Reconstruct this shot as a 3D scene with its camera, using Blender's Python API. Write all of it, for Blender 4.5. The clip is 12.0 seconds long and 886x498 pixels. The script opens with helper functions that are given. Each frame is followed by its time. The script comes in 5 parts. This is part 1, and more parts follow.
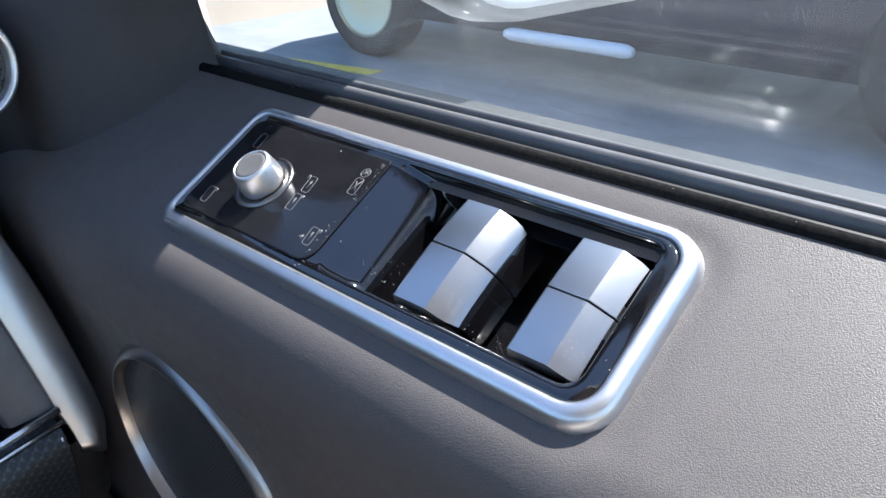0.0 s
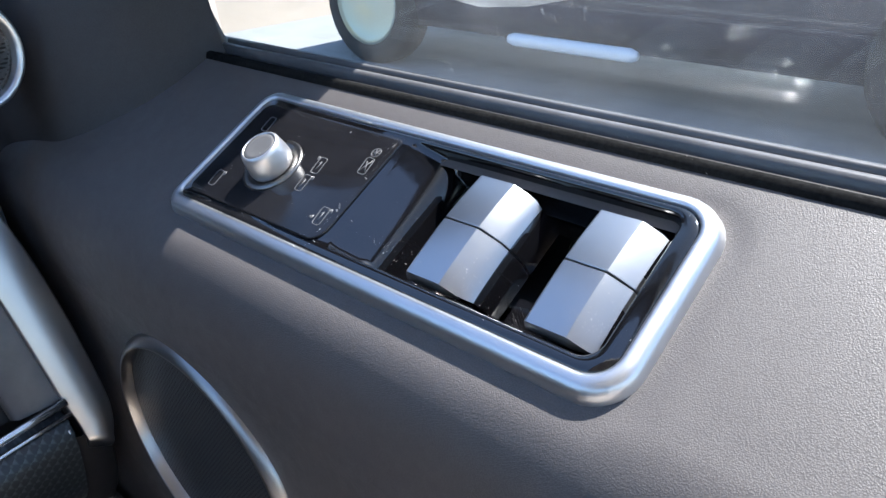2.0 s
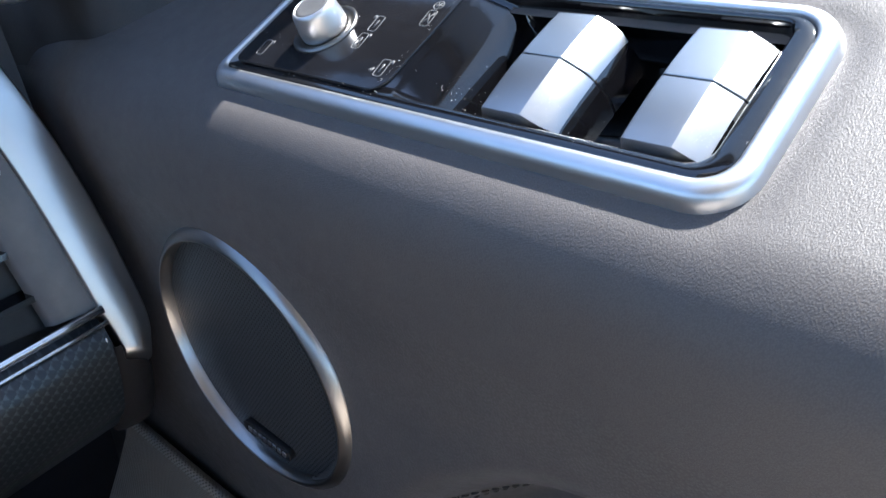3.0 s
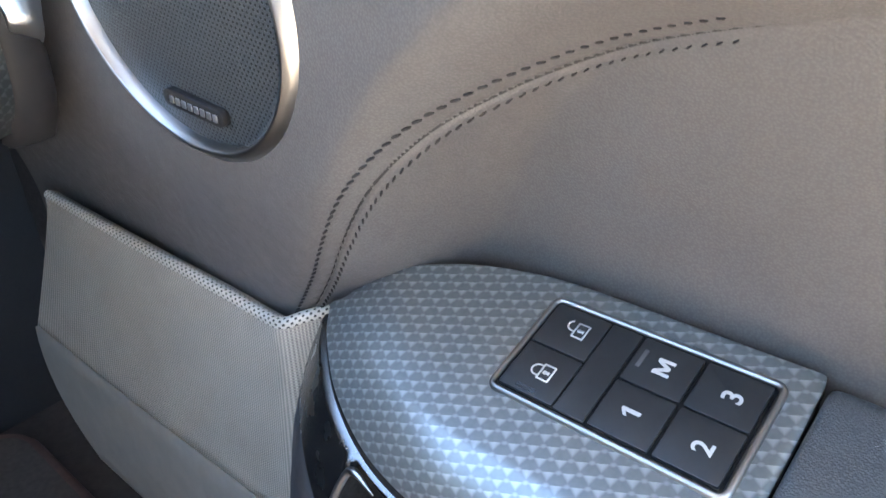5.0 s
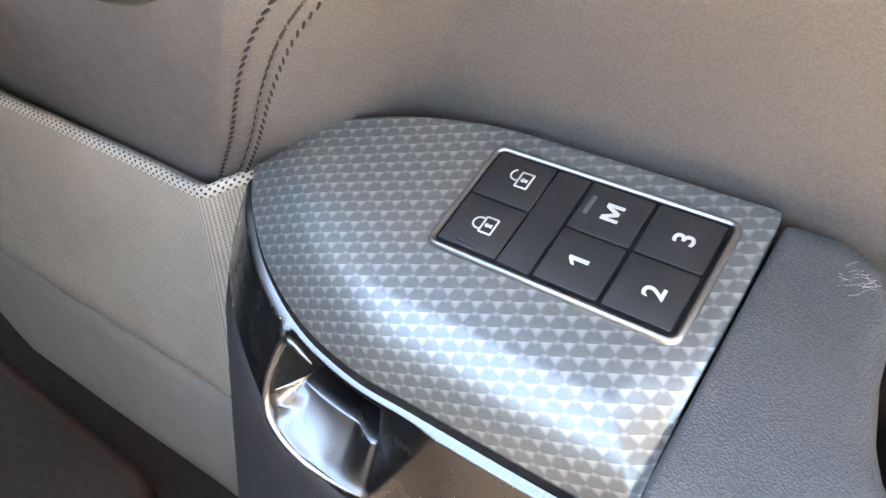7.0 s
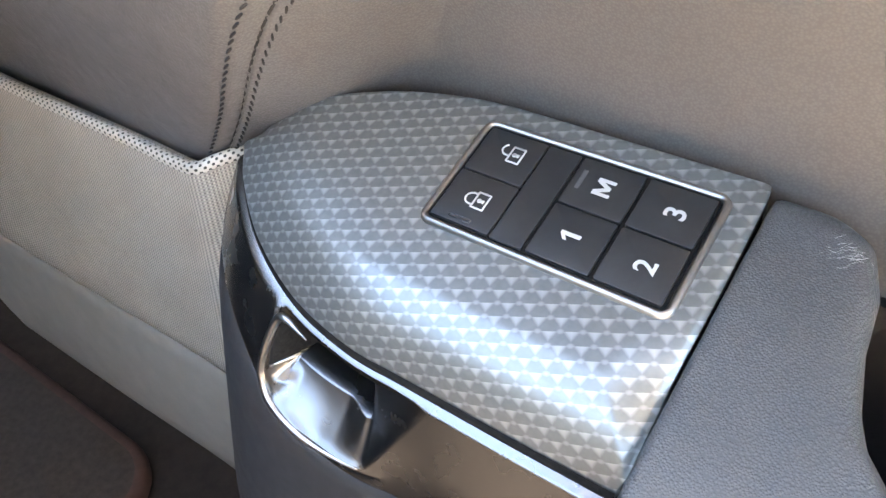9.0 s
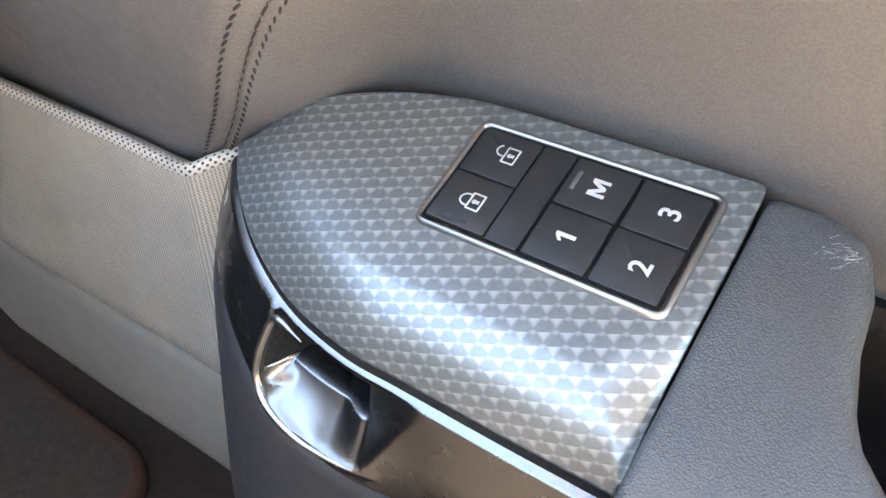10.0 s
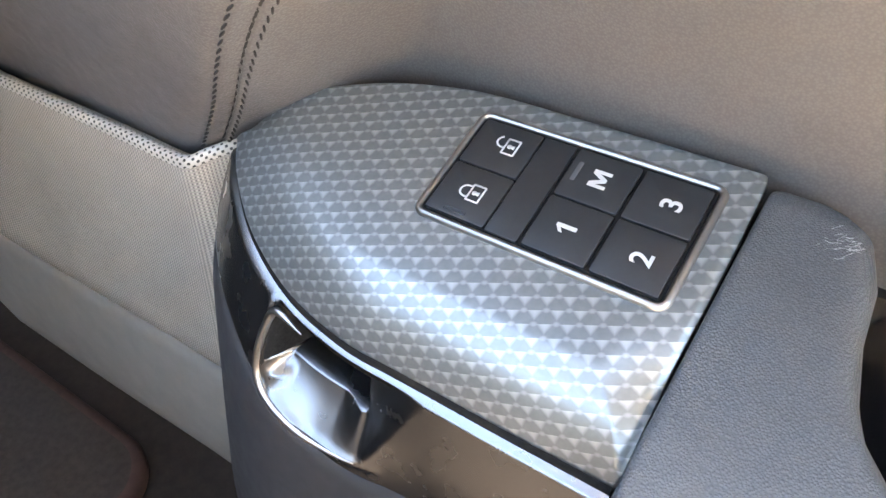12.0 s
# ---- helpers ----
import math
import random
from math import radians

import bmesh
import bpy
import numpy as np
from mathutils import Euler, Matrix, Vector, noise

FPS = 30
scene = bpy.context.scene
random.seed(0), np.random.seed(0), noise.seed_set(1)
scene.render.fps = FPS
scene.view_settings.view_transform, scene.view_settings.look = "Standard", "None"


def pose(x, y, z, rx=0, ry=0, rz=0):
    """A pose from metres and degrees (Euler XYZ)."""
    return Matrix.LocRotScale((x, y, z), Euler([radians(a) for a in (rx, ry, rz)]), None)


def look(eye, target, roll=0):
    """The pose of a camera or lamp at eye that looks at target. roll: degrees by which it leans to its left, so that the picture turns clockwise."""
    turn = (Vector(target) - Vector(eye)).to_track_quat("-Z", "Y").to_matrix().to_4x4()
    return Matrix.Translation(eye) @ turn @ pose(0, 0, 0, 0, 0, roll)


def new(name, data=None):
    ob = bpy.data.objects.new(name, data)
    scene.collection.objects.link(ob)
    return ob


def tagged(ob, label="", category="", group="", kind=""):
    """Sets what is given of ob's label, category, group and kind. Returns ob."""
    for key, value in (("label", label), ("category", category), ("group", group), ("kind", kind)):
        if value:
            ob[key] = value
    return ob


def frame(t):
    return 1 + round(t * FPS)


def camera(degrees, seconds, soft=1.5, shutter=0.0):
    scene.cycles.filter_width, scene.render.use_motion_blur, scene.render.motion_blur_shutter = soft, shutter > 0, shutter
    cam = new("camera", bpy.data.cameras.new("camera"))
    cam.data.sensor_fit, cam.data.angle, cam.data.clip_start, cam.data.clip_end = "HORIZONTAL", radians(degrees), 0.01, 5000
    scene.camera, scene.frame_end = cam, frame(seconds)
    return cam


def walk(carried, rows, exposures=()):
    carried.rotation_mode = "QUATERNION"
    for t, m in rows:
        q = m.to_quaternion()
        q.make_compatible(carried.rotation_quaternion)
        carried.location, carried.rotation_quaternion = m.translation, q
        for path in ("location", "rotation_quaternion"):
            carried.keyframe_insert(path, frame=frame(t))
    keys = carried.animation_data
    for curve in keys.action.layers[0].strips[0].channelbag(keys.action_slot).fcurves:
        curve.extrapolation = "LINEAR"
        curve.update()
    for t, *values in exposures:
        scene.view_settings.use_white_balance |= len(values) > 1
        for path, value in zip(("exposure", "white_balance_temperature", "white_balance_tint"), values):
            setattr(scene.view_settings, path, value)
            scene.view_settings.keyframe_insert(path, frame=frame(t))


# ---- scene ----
cam = camera(59.4, 12.0, soft=1.45, shutter=0.15)

# seconds, x, y, z, rx, ry, rz
PATH = [
    (0.0, 0.2827, -0.1385, 1.1457, 63.61, 0.82, 42.48),
    (0.5, 0.2812, -0.1375, 1.1444, 63.69, 0.81, 42.45),
    (1.0, 0.2820, -0.1379, 1.1456, 63.69, 0.98, 42.38),
    (1.5, 0.2807, -0.1387, 1.1426, 64.00, 1.09, 42.48),
    (2.0, 0.2806, -0.1405, 1.1348, 64.16, 1.37, 42.61),
    (2.5, 0.2758, -0.1528, 1.1165, 64.08, 1.68, 42.88),
    (2.7, 0.2735, -0.1563, 1.1057, 64.06, 1.91, 43.25),
    (4.3, 0.2438, -0.1515, 0.9928, 61.83, 2.86, 43.57),
    (4.5, 0.2447, -0.1539, 0.9829, 60.69, 2.30, 42.30),
    (5.0, 0.2507, -0.1477, 0.9479, 59.18, 2.44, 41.24),
    (5.5, 0.2493, -0.1416, 0.9319, 56.12, 2.48, 39.54),
    (6.0, 0.2475, -0.1397, 0.9283, 53.84, 2.30, 38.08),
    (6.5, 0.2460, -0.1388, 0.9292, 51.81, 2.06, 37.10),
    (7.0, 0.2451, -0.1368, 0.9299, 50.00, 2.26, 36.47),
    (7.5, 0.2451, -0.1375, 0.9302, 49.10, 2.04, 36.10),
    (9.5, 0.2440, -0.1364, 0.9326, 47.47, 2.27, 35.34),
    (10.0, 0.2440, -0.1360, 0.9322, 47.60, 2.15, 35.17),
    (10.5, 0.2436, -0.1332, 0.9303, 47.67, 2.13, 35.14),
    (11.0, 0.2433, -0.1340, 0.9269, 47.40, 2.13, 35.21),
    (11.5, 0.2436, -0.1349, 0.9303, 47.04, 2.20, 35.12),
    (12.0, 0.2437, -0.1353, 0.9313, 47.04, 2.31, 35.10),
]
walk(cam, [(r[0], pose(*r[1:])) for r in PATH],
     exposures=[(0.0, 2.0, 5950, 9), (2.2, 2.0, 5900, 9), (2.7, 2.1, 5800, 8), (3.4, 2.8, 5950, 7), (4.3, 4.65, 6400, 4), (5.2, 4.65, 6850, 6), (6.2, 4.95, 7900, 8), (7.0, 5.0, 8100, 9), (12.0, 5.0, 8100, 9)])

# ---- light ----
SUN_ELEVATION, SUN_AZIMUTH = 61.0, 80.0   # degrees; azimuth from +x towards +y
world = bpy.data.worlds.new("sky")
world.use_nodes = True
scene.world = world
wn = world.node_tree
sky = wn.nodes.new("ShaderNodeTexSky")
sky.sky_type, sky.sun_disc = "NISHITA", False
sky.dust_density, sky.ozone_density = 0.8, 1.4
sky.sun_elevation, sky.sun_rotation = radians(SUN_ELEVATION), radians(90 - SUN_AZIMUTH)
wn.links.new(sky.outputs["Color"], wn.nodes["Background"].inputs["Color"])
wn.nodes["Background"].inputs["Strength"].default_value = 0.10
sun = new("sun", bpy.data.lights.new("sun", "SUN"))
sun.data.energy, sun.data.angle, sun.data.color = 4.1, radians(0.6), (1.0, 0.93, 0.84)
sa, se = radians(SUN_AZIMUTH), radians(SUN_ELEVATION)
sun.matrix_world = look((3 * math.cos(sa) * math.cos(se), 3 * math.sin(sa) * math.cos(se), 3 * math.sin(se) + 1), (0, 0, 1))

H = 1.02   # height of the switch pack above the ground; the car is laid out from there


# ---- materials ----
def material(name, base, rough=0.5, metal=0.0, **extra):
    m = bpy.data.materials.new(name)
    m.use_nodes = True
    b = m.node_tree.nodes["Principled BSDF"]
    b.inputs["Base Color"].default_value = (*base, 1)
    b.inputs["Roughness"].default_value = rough
    b.inputs["Metallic"].default_value = metal
    for k, v in extra.items():
        b.inputs[k.replace("_", " ")].default_value = v
    return m


def node(m, kind, **inputs):
    n = m.node_tree.nodes.new(kind)
    for k, v in inputs.items():
        n.inputs[k.replace("_", " ")].default_value = v
    return n


def link(m, a, b):
    m.node_tree.links.new(a, b)


def bsdf(m):
    return m.node_tree.nodes["Principled BSDF"]


def coords(m, scale=(1, 1, 1), source="Object"):
    c = m.node_tree.nodes.new("ShaderNodeTexCoord")
    s = node(m, "ShaderNodeMapping")
    s.inputs["Scale"].default_value = scale
    link(m, c.outputs[source], s.inputs["Vector"])
    return s.outputs["Vector"]


def ramp(m, src, stops):
    r = m.node_tree.nodes.new("ShaderNodeValToRGB")
    els = r.color_ramp.elements
    while len(els) < len(stops):
        els.new(0.5)
    for e, (p, c) in zip(els, stops):
        e.position, e.color = p, (*(c if isinstance(c, tuple) else (c, c, c)), 1)
    link(m, src, r.inputs["Fac"])
    return r.outputs["Color"]


def bump(m, src, strength, distance):
    old = bsdf(m).inputs["Normal"].links
    n = node(m, "ShaderNodeBump", Strength=strength, Distance=distance)
    link(m, src, n.inputs["Height"])
    if old:
        link(m, old[0].from_socket, n.inputs["Normal"])
    link(m, n.outputs["Normal"], bsdf(m).inputs["Normal"])


def wear(m, base, amount, scale, rough=None, rough_amount=0.1):
    """Slow and fine variation of the base colour and the roughness."""
    v = coords(m)
    big = node(m, "ShaderNodeTexNoise", Scale=scale, Detail=6.0, Roughness=0.65)
    link(m, v, big.inputs["Vector"])
    lo, hi = [tuple(min(1, c * k) for c in base) for k in (1 - amount, 1 + amount)]
    link(m, ramp(m, big.outputs["Fac"], [(0.3, lo), (0.7, hi)]), bsdf(m).inputs["Base Color"])
    if rough is not None:
        fine = node(m, "ShaderNodeTexNoise", Scale=scale * 7, Detail=4.0)
        link(m, v, fine.inputs["Vector"])
        link(m, ramp(m, fine.outputs["Fac"], [(0.3, max(0, rough - rough_amount)), (0.75, rough + rough_amount)]),
             bsdf(m).inputs["Roughness"])
    return m


def darken(m, fac, factor):
    mixer = node(m, "ShaderNodeMix")
    mixer.data_type, mixer.blend_type = "RGBA", "MULTIPLY"
    mixer.inputs["Factor"].default_value = factor
    link(m, bsdf(m).inputs["Base Color"].links[0].from_socket, mixer.inputs["A"])
    link(m, fac, mixer.inputs["B"])
    link(m, mixer.outputs["Result"], bsdf(m).inputs["Base Color"])


def leather(name, base, rough, grain, depth, scale=900.0):
    """Grained hide: rounded cells with fine creases between."""
    m = wear(material(name, base, rough), base, 0.06, 25.0, rough, 0.05)
    v = coords(m)
    warp = node(m, "ShaderNodeTexNoise", Scale=300.0, Detail=2.0)
    link(m, v, warp.inputs["Vector"])
    mix = node(m, "ShaderNodeVectorMath")
    mix.operation = "MULTIPLY_ADD"
    link(m, warp.outputs["Color"], mix.inputs[0])
    mix.inputs[1].default_value = (0.0003, 0.0003, 0.0003)
    link(m, v, mix.inputs[2])
    cell = node(m, "ShaderNodeTexVoronoi", Scale=scale)
    cell.feature = "F1"
    link(m, mix.outputs["Vector"], cell.inputs["Vector"])
    hide = ramp(m, cell.outputs["Distance"], [(0.05, 1.0), (0.75, 0.0)])
    darken(m, ramp(m, cell.outputs["Distance"], [(0.25, 1.0), (0.70, 0.80)]), 1.0)      # crease shading painted into the colour; the bump alone shows too little
    bump(m, hide, grain, depth)
    slow = node(m, "ShaderNodeTexNoise", Scale=60.0, Detail=0.5)
    link(m, v, slow.inputs["Vector"])
    bump(m, slow.outputs["Fac"], 0.03, 0.0008)
    return m


leather_top = leather("grained_leather", (0.098, 0.089, 0.087), 0.50, 0.46, 0.00014, 2300.0)
leather_pad = leather("pad_leather", (0.098, 0.090, 0.087), 0.46, 0.50, 0.00017, 1150.0)
leather_arm = leather("armrest_leather", (0.078, 0.083, 0.089), 0.33, 0.95, 0.00020, 1500.0)
dark_plastic = leather("dark_soft_plastic", (0.030, 0.029, 0.031), 0.58, 0.3, 0.00012, 1700.0)
gloss_black = wear(material("gloss_black", (0.004, 0.004, 0.005), 0.06, Specular_IOR_Level=1.0), (0.004, 0.004, 0.005), 0.3, 60.0, 0.07, 0.04)
panel_black = wear(material("touch_panel_black", (0.010, 0.010, 0.012), 0.10), (0.010, 0.010, 0.012), 0.3, 60.0, 0.11, 0.05)
satin_silver = wear(material("satin_silver", (0.63, 0.64, 0.66), 0.37, 1.0), (0.63, 0.64, 0.66), 0.04, 30.0, 0.37, 0.02)
mirror_silver = wear(material("mirror_shell_silver", (0.30, 0.30, 0.31), 0.35, 0.8), (0.30, 0.30, 0.31), 0.05, 20.0, 0.35, 0.03)
ring_silver = wear(material("ring_silver", (0.44, 0.43, 0.42), 0.30, 1.0), (0.44, 0.43, 0.42), 0.04, 30.0, 0.30, 0.02)
speaker_silver = wear(material("speaker_ring_metal", (0.34, 0.325, 0.31), 0.30, 1.0), (0.34, 0.325, 0.31), 0.04, 30.0, 0.30, 0.02)
rocker_silver = wear(material("rocker_silver", (0.42, 0.43, 0.445), 0.30, 1.0), (0.42, 0.43, 0.445), 0.02, 60.0, 0.30, 0.012)
pull_metal = wear(material("pull_metal", (0.225, 0.227, 0.234), 0.27, 1.0), (0.225, 0.227, 0.234), 0.03, 12.0, 0.27, 0.01)
frame_metal = wear(material("frame_metal", (0.33, 0.318, 0.305), 0.33, 1.0), (0.33, 0.318, 0.305), 0.05, 30.0, 0.33, 0.01)
knob_silver = wear(material("knob_silver", (0.66, 0.66, 0.67), 0.40, 1.0), (0.66, 0.66, 0.67), 0.04, 60.0, 0.40, 0.03)
chrome = wear(material("dark_chrome", (0.66, 0.64, 0.62), 0.20, 1.0), (0.66, 0.64, 0.62), 0.05, 30.0, 0.20, 0.03)
satin_dark = wear(material("satin_dark_metal", (0.26, 0.245, 0.23), 0.30, 1.0), (0.26, 0.245, 0.23), 0.10, 30.0, 0.30, 0.03)
cap_dark = wear(material("dark_satin_cap", (0.020, 0.018, 0.018), 0.45, Specular_IOR_Level=0.15), (0.020, 0.018, 0.018), 0.15, 60.0, 0.45, 0.04)
seal_grey = wear(material("grey_seal_strip", (0.085, 0.085, 0.09), 0.38), (0.085, 0.085, 0.09), 0.2, 60.0, 0.38, 0.06)
# felt of the seal; also the black put in for shade round the pull
felt = wear(material("black_felt_and_shade", (0.014, 0.014, 0.014), 0.95, Specular_IOR_Level=0.0), (0.014, 0.014, 0.014), 0.5, 700.0)
mat_cloth = wear(material("mat_carpet", (0.058, 0.050, 0.045), 0.95), (0.058, 0.050, 0.045), 0.25, 150.0)
mat_edge = wear(material("mat_binding", (0.07, 0.04, 0.035), 0.8), (0.07, 0.04, 0.035), 0.2, 100.0)
button_black = wear(material("button_black", (0.018, 0.019, 0.021), 0.44), (0.018, 0.019, 0.021), 0.2, 120.0, 0.44, 0.06)
knob_grey = wear(material("knob_grey", (0.085, 0.085, 0.088), 0.5), (0.085, 0.085, 0.088), 0.1, 200.0, 0.5, 0.05)
legend_white = material("legend_white", (0.50, 0.50, 0.495), 0.5)
legend_grey = material("legend_grey", (0.085, 0.085, 0.09), 0.45)
rubber = wear(material("seal_rubber", (0.008, 0.008, 0.009), 0.5), (0.008, 0.008, 0.009), 0.4, 180.0, 0.5, 0.08)
mirror_dark = material("mirror_glass", (0.75, 0.77, 0.80), 0.02, 1.0)
scuff_pale = material("pale_scuff", (0.55, 0.55, 0.56), 0.8)
thread = material("dark_thread", (0.014, 0.012, 0.011), 0.8)


def math_node(m, op, a, b):
    n = node(m, "ShaderNodeMath")
    n.operation = op
    for k, s in enumerate((a, b)):
        if isinstance(s, (int, float)):
            n.inputs[k].default_value = s
        elif s is not None:
            link(m, s, n.inputs[k])
    return n.outputs[0]


def waves(m, v, pitch_u, pitch_v):
    sep = node(m, "ShaderNodeSeparateXYZ")
    link(m, v, sep.inputs["Vector"])
    return [math_node(m, "SINE", math_node(m, "MULTIPLY", sep.outputs[k], 2 * math.pi / pitch), None) for k, pitch in ((0, pitch_u), (1, pitch_v))]


def woven(name, base):
    """Fine technical weave: ribs of small raised loops, laid along the panel."""
    m = wear(material(name, base, 0.55), base, 0.10, 30.0)
    rib, row = waves(m, coords(m, source="UV"), 0.00165, 0.0015)
    loops = math_node(m, "ADD", math_node(m, "MULTIPLY", rib, 0.24), math_node(m, "MULTIPLY", math_node(m, "MULTIPLY", rib, row), 0.32))
    dots = ramp(m, math_node(m, "ADD", loops, 0.4), [(0.0, 0.22), (0.75, 1.0)])
    darken(m, dots, 0.85)
    bump(m, dots, 0.9, 0.0007)
    return m


def perforated(name, base, pu, pv):
    """Pale band with staggered rows of small round dark holes."""
    m = wear(material(name, base, 0.42), base, 0.06, 60.0)
    a, b = waves(m, coords(m, source="UV"), pu, pv)
    holes = ramp(m, math_node(m, "MULTIPLY", a, b), [(0.30, 1.0), (0.52, 0.03)])
    darken(m, holes, 1.0)
    bump(m, holes, 0.5, 0.0005)
    return m


fabric = woven("woven_fabric", (0.40, 0.36, 0.31))
rim_band = perforated("perforated_band", (0.40, 0.37, 0.325), 0.0034, 0.0030)
fabric_plain = wear(material("plain_fabric", (0.16, 0.15, 0.133), 0.75), (0.16, 0.15, 0.133), 0.1, 60.0)


def facets(name, rows, cols, across, up, turn, gain=1.0, source="Object", coat=1.0, start=(0, 0, 0)):
    """Lacquered metallic trim with a lattice of small triangular facets. rows, cols: its two pitches; across, up: the axes of its plane; turn: the way of its rows in degrees; start: one of its nodes."""
    m = material(name, (0.2, 0.2, 0.21), 0.36, 0.62, Coat_Weight=coat, Coat_Roughness=0.27)
    off = node(m, "ShaderNodeVectorMath")
    off.operation = "SUBTRACT"
    link(m, coords(m, source=source), off.inputs[0])
    off.inputs[1].default_value = start
    v = off.outputs["Vector"]
    a = radians(turn)
    e_row = [math.cos(a) * p + math.sin(a) * q for p, q in zip(across, up)]
    e_col = [-math.sin(a) * p + math.cos(a) * q for p, q in zip(across, up)]
    whole, part_of = [], []
    for r, c in ((-0.5, 1.0), (0.5, 1.0), (1.0, 0.0)):
        d = node(m, "ShaderNodeVectorMath")
        d.operation = "DOT_PRODUCT"
        link(m, v, d.inputs[0])
        d.inputs[1].default_value = [r * n / rows + c * e / cols for n, e in zip(e_col, e_row)]
        f = math_node(m, "FLOOR", d.outputs["Value"], None)
        whole.append(f)
        part_of.append(math_node(m, "SUBTRACT", d.outputs["Value"], f))
    down = math_node(m, "SUBTRACT", math_node(m, "SUBTRACT", whole[1], whole[0]), whole[2])
    flank = math_node(m, "MINIMUM", math_node(m, "SUBTRACT", 1.0, part_of[0]), part_of[1])
    light = math_node(m, "MULTIPLY", down, ramp(m, flank, [(0.09, 0.0), (0.26, 0.8), (0.42, 1.0)]))     # pale facets, point down, between rounded dark ones
    fold = math_node(m, "MULTIPLY", light, math_node(m, "SUBTRACT", part_of[0], part_of[2]))
    near_node = None                       # 1 at the lattice points, where six facets meet
    for f in part_of:
        c = math_node(m, "COSINE", math_node(m, "MULTIPLY", f, 2 * math.pi), None)
        near_node = c if near_node is None else math_node(m, "ADD", near_node, c)
    near_node = math_node(m, "MULTIPLY", math_node(m, "ADD", near_node, 1.5), 0.222)
    # glints at the nodes are painted into the base colour
    glint = ramp(m, near_node, [(0.70, 0.0), (0.98, 1.0)])
    noise_n = node(m, "ShaderNodeTexNoise", Scale=420.0, Detail=4.0)
    link(m, v, noise_n.inputs["Vector"])
    tone = math_node(m, "SUBTRACT", math_node(m, "ADD", 0.22, math_node(m, "MULTIPLY", light, 0.48)), math_node(m, "MULTIPLY", fold, 0.12))
    tone = math_node(m, "ADD", tone, math_node(m, "MULTIPLY", glint, 0.30))
    tone = math_node(m, "ADD", tone, math_node(m, "MULTIPLY", math_node(m, "SUBTRACT", noise_n.outputs["Fac"], 0.5), 0.20))
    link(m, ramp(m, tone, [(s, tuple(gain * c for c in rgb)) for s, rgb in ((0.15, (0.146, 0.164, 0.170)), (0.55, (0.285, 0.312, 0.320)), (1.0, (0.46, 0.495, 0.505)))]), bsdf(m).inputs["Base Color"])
    geo = m.node_tree.nodes.new("ShaderNodeNewGeometry")
    tilt = node(m, "ShaderNodeVectorMath")
    tilt.operation = "SCALE"
    tilt.inputs[0].default_value = [0.5 * p + 0.8 * q for p, q in zip(across, up)]
    link(m, math_node(m, "MULTIPLY", math_node(m, "SUBTRACT", tone, 0.55), -0.06), tilt.inputs["Scale"])
    add = node(m, "ShaderNodeVectorMath")
    link(m, geo.outputs["Normal"], add.inputs[0])
    link(m, tilt.outputs["Vector"], add.inputs[1])
    norm = node(m, "ShaderNodeVectorMath")
    norm.operation = "NORMALIZE"
    link(m, add.outputs["Vector"], norm.inputs[0])
    link(m, norm.outputs["Vector"], bsdf(m).inputs["Normal"])
    return m


trim_facets = facets("faceted_trim", 0.00395, 0.00582, (1, 0, 0), (0, 1, 0), 24.3, source="UV", start=(-0.0585, 0.0125, 0))
# dash copy: gain 0.22 puts the dim interior's shade into the colour
shaded_dash_facets = facets("faceted_dash_trim_shaded", 0.0036, 0.00416, (0, 1, 0), (0, 0, 1), 40.0, 0.22, coat=0.15)


def grille_material():
    m = material("speaker_mesh", (0.03, 0.03, 0.032), 0.42, 0.3)
    v = coords(m)
    total = None
    for k in range(3):
        a = radians(20 + 60 * k)
        d = node(m, "ShaderNodeVectorMath")
        d.operation = "DOT_PRODUCT"
        link(m, v, d.inputs[0])
        d.inputs[1].default_value = (math.cos(a) * 2 * math.pi / 0.00165, 0, math.sin(a) * 2 * math.pi / 0.00165)
        c = math_node(m, "COSINE", d.outputs["Value"], None)
        total = c if total is None else math_node(m, "ADD", total, c)
    holes = ramp(m, math_node(m, "MULTIPLY", math_node(m, "ADD", total, 1.5), 0.222), [(0.35, 1.0), (0.60, 0.0)])
    link(m, ramp(m, holes, [(0.0, (0.004, 0.004, 0.004)), (1.0, (0.066, 0.069, 0.072))]), bsdf(m).inputs["Base Color"])
    bump(m, holes, 0.8, 0.0006)
    return m


grille_mesh = grille_material()


